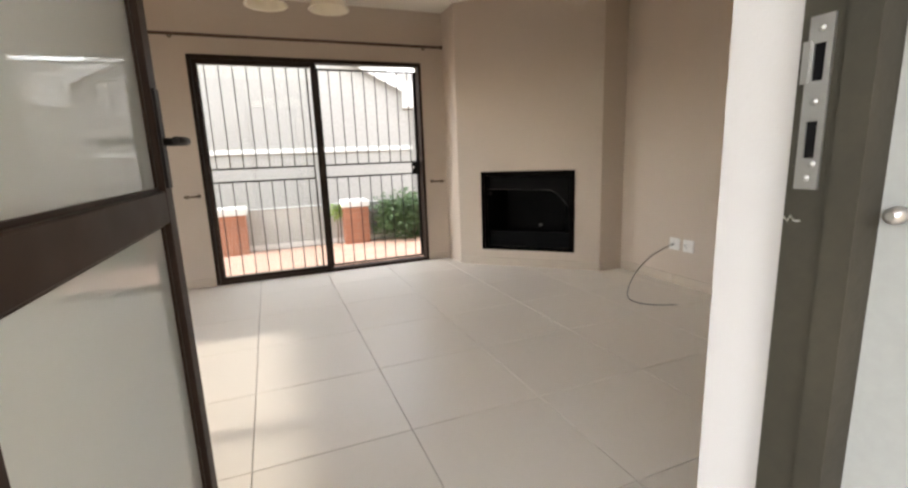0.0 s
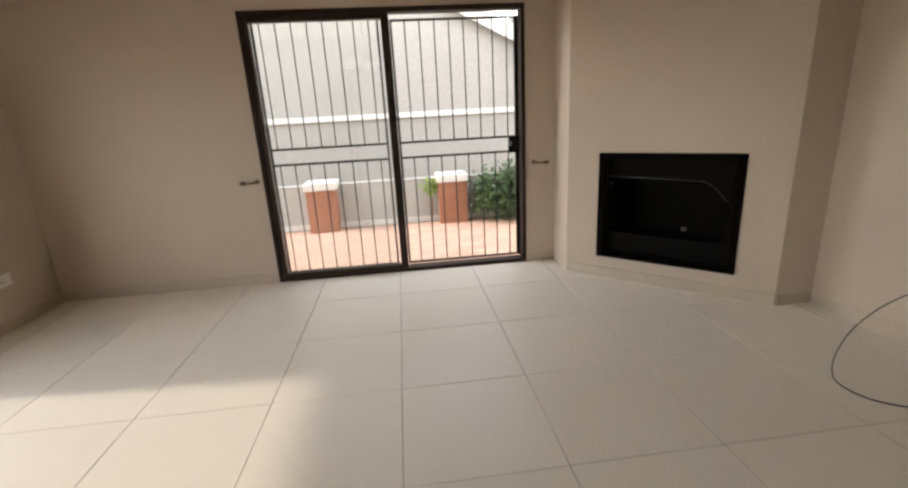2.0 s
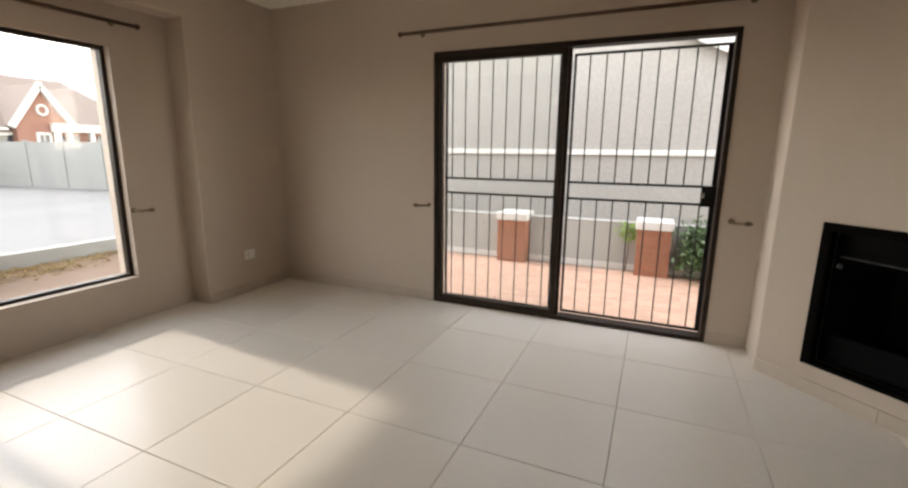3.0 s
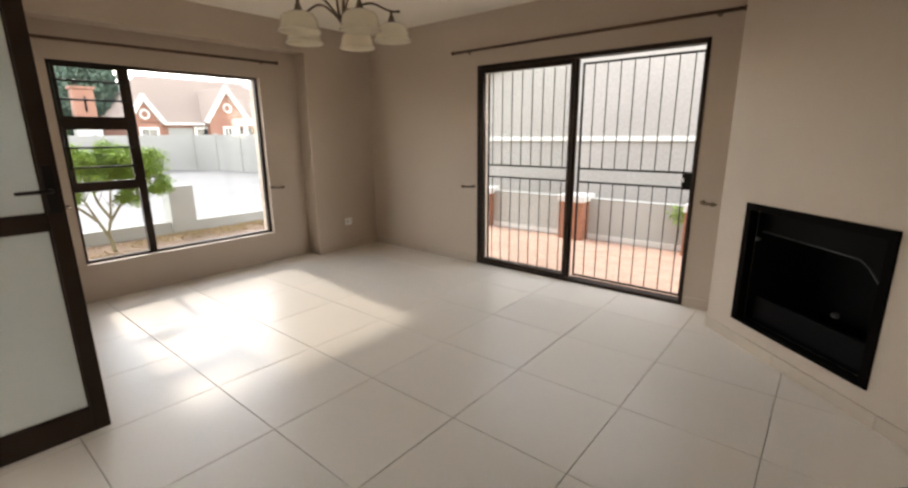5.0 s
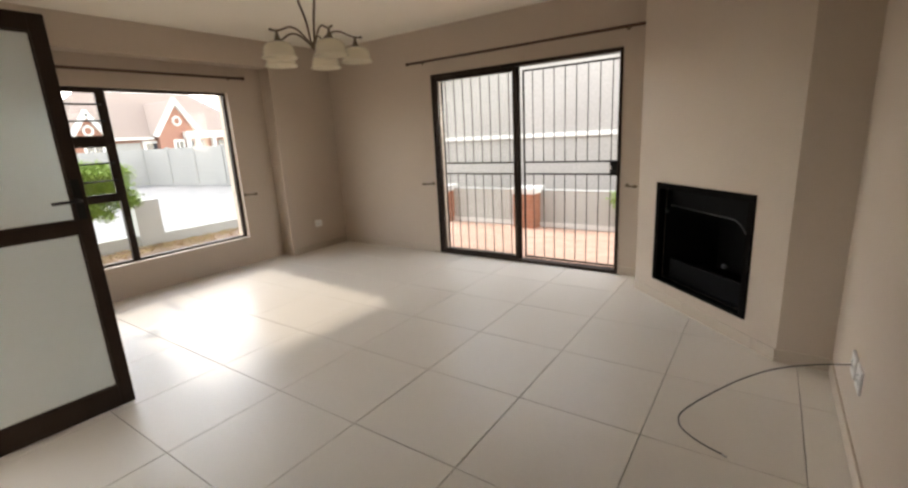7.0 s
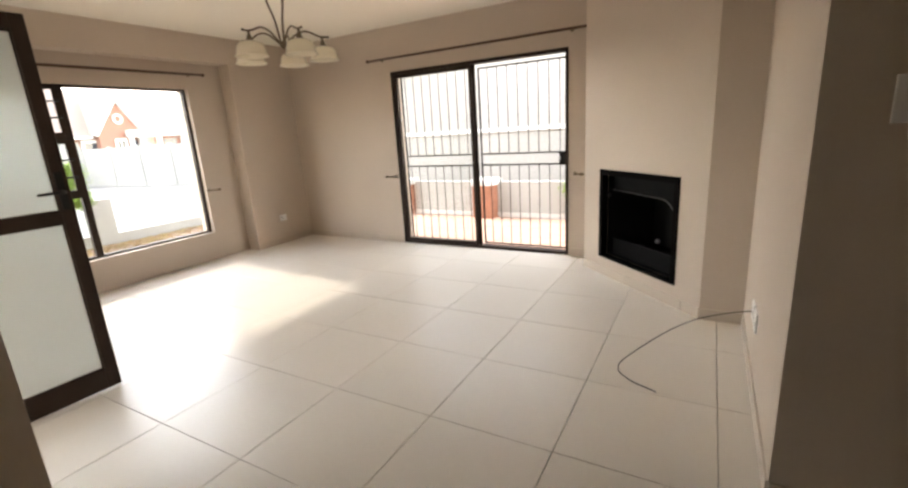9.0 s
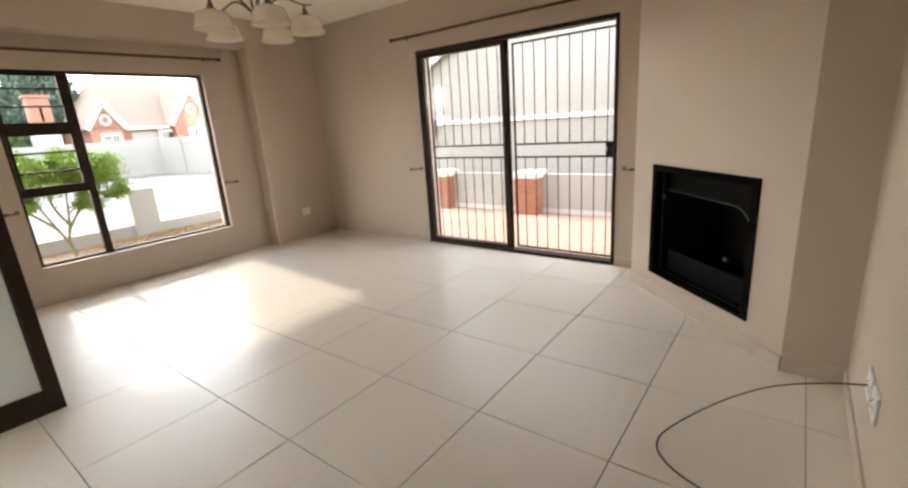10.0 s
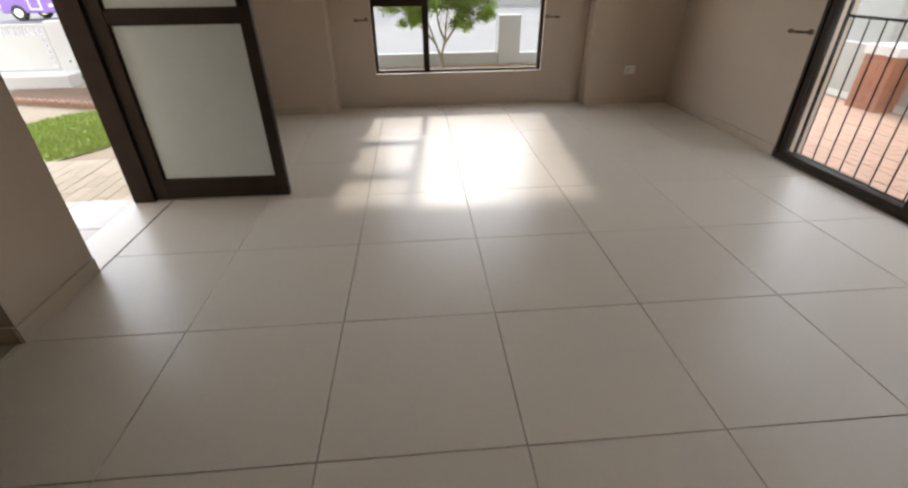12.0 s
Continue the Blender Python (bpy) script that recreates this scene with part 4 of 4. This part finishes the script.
        dx, dy = w * math.cos(q), w * math.sin(q)
        z = -0.196 + rnd.uniform(0, 0.03)
        v = [bm.verts.new(p) for p in ((x - dx, y - dy, z), (x + dy * 0.5, y - dx * 0.5, z + 0.010), (x + dx, y + dy, z), (x - dy * 0.5, y + dx * 0.5, z + 0.014))]
        bm.faces.new(v)
tagged(part("leaf_litter", bm, M_LITTER, fix=False), label="dry fallen leaves scattered on the soil bed", category="fallen leaves", kind="stuff")

# ---------------- outside west: planter wall, fence, houses ----------------
pw = thing("planter_wall", "low grey plastered planter wall with a square pier", "garden wall")
boxes_part("wall_body", [(-5.62, -5.47, Y_S_OUT - 0.5, 3.70, -0.3, 0.0), (-5.62, -5.47, 4.08, 14, -0.3, -0.02)], M_PLASTER_L, pw)
boxes_part("pier", [(-5.72, -5.40, 3.70, 4.08, -0.3, 0.585)], M_PLASTER_L, pw, "pale plastered square pier", 0.006)

fence = thing("boundary_wall", "pale grey precast concrete boundary wall with posts", "fence")
for FA, FB, nseg in ((Vector((-4.0, 14.1, -0.3)), Vector((-23.0, 11.0, -0.3)), 10), (Vector((-23.0, 11.0, -0.3)), Vector((-26.5, 1.5, -0.3)), 5)):
    fd = (FB - FA).normalized()
    step = (FB - FA).length / nseg
    FM = Matrix(((fd.x, -fd.y, 0, FA.x), (fd.y, fd.x, 0, FA.y), (0, 0, 1, FA.z), (0, 0, 0, 1)))
    for k in range(nseg + 1):
        bm = bmesh.new()
        add_box(bm, k * step - 0.07, k * step + 0.07, -0.07, 0.07, 0, 1.84, FM)
        part("post", bm, M_FENCE, fence)
    for k in range(nseg):
        for r in range(4):
            bm = bmesh.new()
            add_box(bm, k * step + 0.07, (k + 1) * step - 0.07, -0.025, 0.025, r * 0.445, r * 0.445 + 0.44, FM)
            part("panel", bm, M_FENCE, fence)


def gable_front(t, x, yc, half, z_foot, z_apex, vent, windows, z0=-0.3, depth=6.0):
    """A brick gable with white barge boards, a round white vent ring and windows (y0, y1, z0, z1) in white surrounds."""
    bm = bmesh.new()
    ring = [(yc - half, z0), (yc + half, z0), (yc + half, z_foot), (yc, z_apex), (yc - half, z_foot)]
    a = [bm.verts.new((x, y, z)) for y, z in ring]
    b = [bm.verts.new((x - depth, y, z)) for y, z in ring]
    bm.faces.new(a)
    bm.faces.new(b[::-1])
    for k in range(5):
        bm.faces.new((a[k], b[k], b[(k + 1) % 5], a[(k + 1) % 5]))
    part("wall", bm, M_BRICK_PALE, t, "orange brick gable wall")
    rise, run = z_apex - z_foot, half
    L = math.hypot(rise, run) * 1.22
    for s in (-1, 1):
        m = Matrix.Translation((x, yc, z_apex + 0.06)) @ Matrix.Scale(s, 4, (0, 1, 0)) @ Matrix.Rotation(-math.atan2(rise, run), 4, "X")
        bm = bmesh.new()
        add_box(bm, 0.0, 0.22, 0, L, -0.14, 0.10, m)
        part("barge_board", bm, M_PLASTER_W, t, "white barge board")
        bm = bmesh.new()
        add_box(bm, -depth, 0.0, 0, L, 0.0, 0.09, m)
        part("roof", bm, M_ROOF, t, "weathered brown tile roof")
    bm = bmesh.new()
    add_box(bm, x + 0.0, x + 0.225, yc - 0.09, yc + 0.09, z_apex - 0.02, z_apex + 0.19)
    part("apex_cap", bm, M_PLASTER_W, t, "white apex cap")
    bm = bmesh.new()
    add_tube(bm, [(x + 0.05, yc + 0.22 * math.cos(q), vent + 0.24 * math.sin(q)) for q in (2 * math.pi * k / 20 for k in range(21))], 0.065, 6, cap=False)
    part("round_vent", bm, M_PLASTER_W, t, "white round vent ring")
    for w0, w1, wz0, wz1 in windows:
        wd = boxes_part("window", [(x + 0.002, x + 0.02, w0, w1, wz0, wz1)], M_DARKGLASS, t, "dark window pane")
        boxes_part("window_surround", [(x, x + 0.07, w0 - 0.12, w0, wz0 - 0.1, wz1 + 0.12), (x, x + 0.07, w1, w1 + 0.12, wz0 - 0.1, wz1 + 0.12),
                                       (x, x + 0.07, w0, w1, wz1, wz1 + 0.12), (x, x + 0.07, w0, w1, wz0 - 0.1, wz0)], M_PLASTER_W, wd, "white window surround")
        boxes_part("window_bar", [(x + 0.02, x + 0.045, (w0 + w1) / 2 - 0.02, (w0 + w1) / 2 + 0.02, wz0, wz1)], M_PLASTER_W, wd)


def pitched_roof(t, x_eave, x_ridge, y0, y1, z_eave, z_ridge, hip=2.0, courses=22):
    """A hipped roof with stepped tile courses."""
    bm = bmesh.new()
    for k in range(courses):
        a, b = k / courses, (k + 1) / courses
        xa, xb = x_eave + (x_ridge - x_eave) * a, x_eave + (x_ridge - x_eave) * b
        za, zb = z_eave + (z_ridge - z_eave) * a + 0.05, z_eave + (z_ridge - z_eave) * b + 0.01
        v = [bm.verts.new(p) for p in ((xa, y0 + hip * a, za), (xa, y1 - hip * a, za), (xb, y1 - hip * b, zb), (xb, y0 + hip * b, zb))]
        bm.faces.new(v)
        u = [bm.verts.new(p) for p in ((xa, y0 + hip * a, za - 0.045), (xa, y1 - hip * a, za - 0.045))]
        bm.faces.new((u[0], u[1], v[1], v[0]))
    xr = 2 * x_ridge - x_eave
    for ring in (((x_eave, y0, z_eave), (x_ridge, y0 + hip, z_ridge), (xr, y0, z_eave)), ((x_eave, y1, z_eave), (xr, y1, z_eave), (x_ridge, y1 - hip, z_ridge)),
                 ((x_ridge, y0 + hip, z_ridge), (x_ridge, y1 - hip, z_ridge), (xr, y1, z_eave), (xr, y0, z_eave)),
                 ((x_eave, y0, z_eave), (xr, y0, z_eave), (xr, y1, z_eave), (x_eave, y1, z_eave))):
        bm.faces.new([bm.verts.new(p) for p in ring])
    part("roof", bm, M_ROOF, t, "weathered brown tile roof", fix=False)


house = thing("house", "orange brick house with brown tile roof and two white-trimmed gables", "house")
boxes_part("wall", [(-38.5, -28.3, 9.7, 21.0, -0.3, 2.2)], M_BRICK_PALE, house, "orange brick wall")
pitched_roof(house, -27.9, -33.2, 9.3, 21.4, 2.2, 5.35, hip=2.6)
gable_front(house, -27.9, 10.45, 0.78, 2.40, 3.58, 2.66, [(10.2, 10.95, 1.15, 1.82)], depth=3)
gable_front(house, -27.7, 15.08, 1.15, 2.58, 4.34, 3.15, [(14.80, 15.22, 1.05, 1.90)], depth=4)
boxes_part("gutter", [(-28.0, -27.85, 11.4, 13.7, 2.08, 2.22)], M_PLASTER_W, house, "white eaves board")
boxes_part("garage_door", [(-28.3, -28.24, 11.7, 13.05, 0.2, 1.92)], M_FENCE, house, "pale grey garage door")
# flat dark sheet stands in for the shade inside the open bay
boxes_part("carport_opening", [(-28.3, -28.22, 13.28, 14.15, 0.2, 1.85)], M_DARKGLASS, house, "dark panel painted as the shade of the open bay")
boxes_part("bay_surround", [(-28.24, -28.14, 13.13, 13.28, 0.0, 2.0), (-28.24, -28.14, 14.15, 14.27, 0.0, 2.0), (-28.24, -28.14, 13.28, 14.15, 1.85, 2.0)], M_PLASTER_W, house, "white plastered surround")
boxes_part("porch_beam", [(-27.62, -27.2, 15.30, 21.4, 2.08, 2.48)], M_PLASTER_W, house, "white plastered porch beam")
boxes_part("porch_wall", [(-27.75, -27.7, 16.2, 21.4, 0.0, 2.08)], M_BRICK_PALE, house, "orange brick wall in the porch shade")
for y in (15.48, 16.02, 17.1, 18.6, 20.1, 21.2):
    boxes_part("porch_post", [(-27.55, -27.3, y - 0.10, y + 0.10, -0.3, 2.08)], M_PLASTER_W, house, "white plastered post")
# dark sheets between the posts paint the shade of the porch openings
for y0, y1 in ((15.60, 15.90), (16.2, 16.6), (17.5, 18.3), (19.0, 19.8)):
    boxes_part("porch_window", [(-27.69, -27.65, y0, y1, 0.9, 1.92)], M_DARKGLASS, house, "dark panel painted as a shaded porch opening")

tower = thing("chimney_stack", "orange brick chimney stack on a white plastered base", "chimney")
boxes_part("stack_base", [(-28.6, -27.6, 7.25, 8.3, -1.9, 2.15)], M_PLASTER_W, tower, "white plastered base")
boxes_part("stack", [(-28.5, -27.7, 7.33, 8.22, 2.15, 3.85)], M_BRICK_PALE, tower, "orange brick stack", 0.02)
boxes_part("stack_cap", [(-28.6, -27.6, 7.25, 8.3, 3.85, 3.98)], M_BRICK_PALE, tower, "projecting brick course", 0.02)
# slot is not cut, a black plate on the brick gives its shade
boxes_part("flue_slot", [(-27.70, -27.68, 7.74, 7.84, 2.7, 3.5)], M_FIREBOX, tower, "black plate painted as the shade in the flue slot")
tower2 = copy_thing(tower, Matrix.Translation((5.0, -6.27, 1.45)))

shed = thing("house", "pale plastered house with a low brown roof behind the boundary wall", "house")
boxes_part("wall", [(-44, -36, -6, 5.0, -0.3, 2.0)], M_PLASTER_W, shed, "pale plastered wall")
pitched_roof(shed, -35.5, -40, -6.5, 5.5, 2.0, 3.4)
for y in (-4, -1.4, 1.4, 3.4):
    w = boxes_part("window", [(-36, -35.96, y, y + 1.0, 0.9, 1.8)], M_DARKGLASS, shed, "dark window pane")
    boxes_part("window_frame", [(-35.96, -35.93, y, y + 1.0, 1.8, 1.87), (-35.96, -35.93, y, y + 1.0, 0.83, 0.9), (-35.96, -35.93, y + 0.47, y + 0.53, 0.9, 1.8)], M_PLASTER_W, w)
grey = thing("garage", "grey plastered garage block across the driveway", "garage")
boxes_part("wall", [(-33, -28, -2.6, 0.0, -0.3, 2.2)], M_PLASTER_G, grey)
boxes_part("roof", [(-33.2, -27.8, -2.8, 0.2, 2.2, 2.35)], M_PLASTER_W, grey)
h3 = thing("house", "pale plastered house with a grey roof beyond the parked car", "house")
boxes_part("wall", [(-40, -31, -34, -20, -0.3, 2.3)], M_PLASTER_W, h3, "pale plastered wall")
pitched_roof(h3, -30.5, -35.5, -34.5, -19.5, 2.3, 4.6)
for y in (-32, -28.5, -25, -22):
    boxes_part("window", [(-31, -30.95, y, y + 1.5, 0.8, 1.9)], M_DARKGLASS, h3, "dark window pane")


def far_tree(name, label, at, height, radius, seed, mat, cone):
    t = thing(name, label, "tree", at=at)
    rnd = random.Random(seed)
    bm = bmesh.new()
    add_tube(bm, [(0, 0, -0.1), (0.05, 0, height * 0.4), (0, 0.05, height * 0.85)], [0.22, 0.16, 0.05], 8)
    for _ in range(14):
        z, a = rnd.uniform(0.25, 0.85) * height, rnd.uniform(0, 6.28)
        r = radius * (1 - z / height) * 1.1 + 0.3
        add_tube(bm, [(0, 0, z), (r * math.cos(a), r * math.sin(a), z + 0.3 * r)], [0.06, 0.02], 5)
    part("trunk", bm, M_BARK, t)
    bm = bmesh.new()
    for _ in range(230):
        z = rnd.uniform(0.22, 1.0)
        r = radius * ((1.05 - z) ** 0.6 if cone else math.sqrt(max(0.05, 1 - (2 * z - 1.1) ** 2)))
        a, q = rnd.uniform(0, 6.28), r * math.sqrt(rnd.uniform(0.2, 1))
        c = Vector((q * math.cos(a), q * math.sin(a), z * height))
        for _ in range(75):
            p = c + Vector([rnd.gauss(0, radius * 0.14) for _ in range(3)])
            s = rnd.uniform(0.08, 0.19)
            m = Matrix.Translation(p) @ Euler([rnd.uniform(0, 3), rnd.uniform(0, 3), rnd.uniform(0, 6)]).to_matrix().to_4x4()
            bm.faces.new([bm.verts.new(m @ Vector(v)) for v in ((-s, 0, 0), (0, 0.5 * s, 0.1 * s), (s, 0, 0), (0, -0.5 * s, 0.1 * s))])
    tagged(part("crown", bm, mat, t, fix=False), kind="stuff")
    return t


far_tree("conifer", "tall grey green conifer behind the chimney stack", (-35, 9.35, -0.3), 7.0, 2.1, 41, M_CONIFER, False)
far_tree("shrub_tree", "rounded dark green shrub behind the boundary wall", (-30, 5.4, -0.3), 2.8, 1.7, 43, M_LEAF_D, False)

# invented wall out of view, hides the southern sky from glass reflections
court = boxes_part("wall_court", [(-1.5, 9.0, -4.6, -4.4, -0.3, 3.0), (5.4, 5.6, -4.4, Y_S_OUT, -0.3, 3.0)], M_PLASTER_G)
structure(court, "added unseen grey wall that keeps bright sky out of reflections", "wall")

# ---------------- outside south-west: white wall, gate, car ----------------
yard = thing("yard_wall", "white plastered yard wall beside a small metal gate", "garden wall")
boxes_part("wall_body", [(-4.55, -4.40, -2.90, -0.6, -0.3, 0.70), (-4.55, -4.40, -9.5, -4.05, -0.3, 0.64)], M_PLASTER_W, yard, "", 0.01)
boxes_part("step", [(-4.40, -3.95, -4.6, -2.55, -0.3, 0.05)], M_PLASTER_W, yard, "low white plastered step", 0.01)
gate2 = thing("garden_gate", "white sheet metal garden gate with slots along its top", "gate")
GY0, GY1, GX = -4.03, -2.93, -4.46
boxes_part("gate_panel", [(GX, GX + 0.012, GY0 + 0.03, GY1 - 0.10, 0.10, 0.52)], M_PLASTER_W, gate2, "white sheet metal panel")
boxes_part("gate_frame", [(GX - 0.01, GX + 0.03, GY0, GY0 + 0.03, 0.06, 0.66), (GX - 0.01, GX + 0.03, GY1 - 0.03, GY1, 0.06, 0.66),
                          (GX - 0.01, GX + 0.03, GY0 + 0.03, GY1 - 0.03, 0.63, 0.66), (GX - 0.01, GX + 0.03, GY0 + 0.03, GY1 - 0.03, 0.06, 0.10)], M_PLASTER_W, gate2, "", 0.003)
for k in range(12):
    boxes_part("picket", [(GX, GX + 0.012, GY0 + 0.07 + 0.078 * k, GY0 + 0.11 + 0.078 * k, 0.52, 0.63)], M_PLASTER_W, gate2)
for k in range(5):
    boxes_part("louvre", [(GX, GX + 0.012, GY1 - 0.10, GY1 - 0.03, 0.13 + 0.09 * k, 0.18 + 0.09 * k)], M_PLASTER_W, gate2)
mulch = new("mulch_strip", bpy.data.meshes.new("mulch_strip"))
mulch.data.from_pydata([(-3.94, -3.3, -0.111), (-3.24, -3.1, -0.111), (-2.44, -0.7, -0.111), (-3.94, -0.7, -0.111), (-3.94, -3.3, -0.13), (-3.24, -3.1, -0.13), (-2.44, -0.7, -0.13), (-3.94, -0.7, -0.13)],
                       [], [(0, 1, 2, 3), (4, 7, 6, 5), (0, 4, 5, 1), (1, 5, 6, 2), (2, 6, 7, 3), (3, 7, 4, 0)])
mulch.data.materials.append(M_SOIL)
structure(mulch, "strip of red brown soil between the white wall and the edging", "ground")
low_shrub = thing("shrub", "low dark green shrub against the white yard wall", "shrub", at=(-3.55, -1.45, -0.115))
bm = bmesh.new()
for k in range(6):
    a = k * 1.05
    add_tube(bm, [(0, 0, 0), (0.06 * math.cos(a), 0.06 * math.sin(a), 0.16), (0.2 * math.cos(a), 0.22 * math.sin(a), 0.34)], [0.010, 0.008, 0.003], 5)
part("stems", bm, M_BARK, low_shrub)
bm = bmesh.new()
leaves(bm, (0, 0, 0.26), (0.28, 0.42, 0.24), 2200, 0.034, 51, 0.45)
tagged(part("foliage", bm, M_LEAF_D, low_shrub, "dark green leaves", fix=False), kind="stuff")

car = thing("car", "purple panel van parked beyond the yard wall", "car", at=(-20.6, -13.0, -0.3))
L2, W2 = 1.95, 0.82
bm = bmesh.new()
side = [(-L2, 0.28), (L2, 0.28), (L2, 1.45), (L2 - 0.1, 1.52), (-0.5, 1.54), (-0.75, 1.50), (-1.25, 0.98), (-1.85, 0.86), (-L2, 0.7)]
a = [bm.verts.new((-W2, y, z)) for y, z in side]
b = [bm.verts.new((W2, y, z)) for y, z in side]
bm.faces.new(a)
bm.faces.new(b[::-1])
for k in range(len(side)):
    bm.faces.new((a[k], b[k], b[(k + 1) % len(side)], a[(k + 1) % len(side)]))
bevel(bm, 0.05, 2)
part("body", bm, M_PURPLE, car, "purple painted body")
boxes_part("side_window", [(W2 + 0.002, W2 + 0.012, -0.95, -0.1, 0.98, 1.38), (W2 + 0.002, W2 + 0.012, 0.0, 0.8, 0.98, 1.38)], M_DARKGLASS, car, "dark side windows")
boxes_part("side_emblem", [(W2 + 0.002, W2 + 0.01, -0.8, -0.3, 0.40, 0.46), (W2 + 0.002, W2 + 0.01, -0.8, -0.3, 0.84, 0.90),
                           (W2 + 0.002, W2 + 0.01, -0.8, -0.74, 0.46, 0.84), (W2 + 0.002, W2 + 0.01, -0.36, -0.3, 0.46, 0.84), (W2 + 0.002, W2 + 0.01, 0.0, 1.6, 0.5, 0.62)], M_PLASTER_W, car, "plain white square and bar")
for y in (-1.3, 1.25):
    for x in (-W2 + 0.08, W2 - 0.08):
        bm = bmesh.new()
        add_tube(bm, [(x - 0.1, y, 0.3), (x - 0.08, y, 0.3), (x + 0.08, y, 0.3), (x + 0.1, y, 0.3)], [0.26, 0.3, 0.3, 0.26], 24)
        wh = part("wheel", bm, M_RUBBER, car, "black tyre")
        bm = bmesh.new()
        add_tube(bm, [(x - 0.104, y, 0.3), (x + 0.104, y, 0.3)], 0.17, 16)
        part("rim", bm, M_CHROME, wh)

# ---------------- skirting and floor tiles ----------------
TP, TX0, TY0, JOINT = 0.61, 1.598, 2.52, 0.0035
SK_H, SK_T = 0.078, 0.010


def skirting(name, a, b, inward, label="cream cut-tile skirting with open joints"):
    """A row of skirting tiles from a to b on the floor line of a wall."""
    a, b, n = Vector(a), Vector(b), Vector(inward).normalized()
    d = (b - a)
    length = d.length
    d = d.normalized()
    m = Matrix(((d.x, n.x, 0, a.x), (d.y, n.y, 0, a.y), (0, 0, 1, 0), (0, 0, 0, 1)))
    base = tagged(new(name), label=label, category="skirting", kind="structure")
    base.matrix_world = m
    s = 0.0
    while s < length - 0.005:
        e = min(s + TP, length)
        bm = bmesh.new()
        add_box(bm, s + 0.0018, e - 0.0018, 0.0, SK_T, 0, SK_H)
        bevel(bm, 0.0015)
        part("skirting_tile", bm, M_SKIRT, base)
        s = e


skirting("baseboard_north", (X_W + SK_T, Y_N, 0), (SLD[0] - 0.002, Y_N, 0), (0, -1, 0))
skirting("baseboard_north", (SLD[1] + 0.002, Y_N, 0), (2.315, Y_N, 0), (0, -1, 0))
nrm = -into
skirting("baseboard_chimney", B + nrm * 0.0 + along * 0.0, C + along * 0.004, nrm)
skirting("baseboard_chimney", (3.328, 3.58, 0), (X_E - SK_T, 3.58, 0), (0, -1, 0))
skirting("baseboard_east", (X_E, 3.569, 0), (X_E, 1.985, 0), (-1, 0, 0))
skirting("baseboard_west", (X_W, REC_Y1, 0), (X_W, Y_N, 0), (1, 0, 0))
skirting("baseboard_west", (X_W, Y_S, 0), (X_W, REC_Y1 - 2.522, 0), (1, 0, 0))
skirting("baseboard_south", (X_W + SK_T, Y_S, 0), (DOOR_X0, Y_S, 0), (0, 1, 0))
skirting("baseboard_south", (DOOR_X1, Y_S, 0), (1.61, Y_S, 0), (0, 1, 0))
skirting("baseboard_hall", (X_E, 1.985, 0), (5.2, 1.985, 0), (0, -1, 0))
skirting("baseboard_hall", (1.60, -2.7, 0), (1.60, Y_S, 0), (1, 0, 0))

tile_meshes = {}


def floor_tile(x0, x1, y0, y1):
    """One tile with eased edges; whole tiles share a mesh."""
    w, d = round(x1 - x0, 4), round(y1 - y0, 4)
    if (w, d) not in tile_meshes:
        bm = bmesh.new()
        add_box(bm, -w / 2 + JOINT / 2, w / 2 - JOINT / 2, -d / 2 + JOINT / 2, d / 2 - JOINT / 2, -0.009, 0.0)
        top = [e for e in bm.edges if all(abs(v.co.z) < 1e-6 for v in e.verts)]
        bmesh.ops.bevel(bm, geom=top, offset=0.0012, segments=1, affect="EDGES", profile=0.5)
        bmesh.ops.recalc_face_normals(bm, faces=bm.faces[:])
        me = bpy.data.meshes.new("tile")
        bm.to_mesh(me)
        bm.free()
        me.materials.append(M_TILE)
        tile_meshes[(w, d)] = me
    ob = new("tile", tile_meshes[(w, d)])
    ob.location = ((x0 + x1) / 2, (y0 + y1) / 2, 0)
    ob.parent = floor


def lay(xa, xb, ya, yb):
    i = math.floor((xa - TX0) / TP)
    while TX0 + i * TP < xb - 1e-6:
        j = math.floor((ya - TY0) / TP)
        while TY0 + j * TP < yb - 1e-6:
            x0, x1 = max(xa, TX0 + i * TP), min(xb, TX0 + (i + 1) * TP)
            y0, y1 = max(ya, TY0 + j * TP), min(yb, TY0 + (j + 1) * TP)
            if x1 - x0 > 0.008 and y1 - y0 > 0.008:
                floor_tile(x0, x1, y0, y1)
            j += 1
        i += 1


XA = TX0 - 5 * TP
lay(XA, X_E, 1.91, Y_N)
lay(XA, 5.2, Y_S, 1.91)
lay(X_E, 5.2, 1.91, 1.985)
lay(X_W, XA, Y_S, REC_Y0)
lay(X_REC, XA, REC_Y0, REC_Y1)
lay(X_W, XA, REC_Y1, Y_N)
lay(1.60, 5.2, -2.7, Y_S)
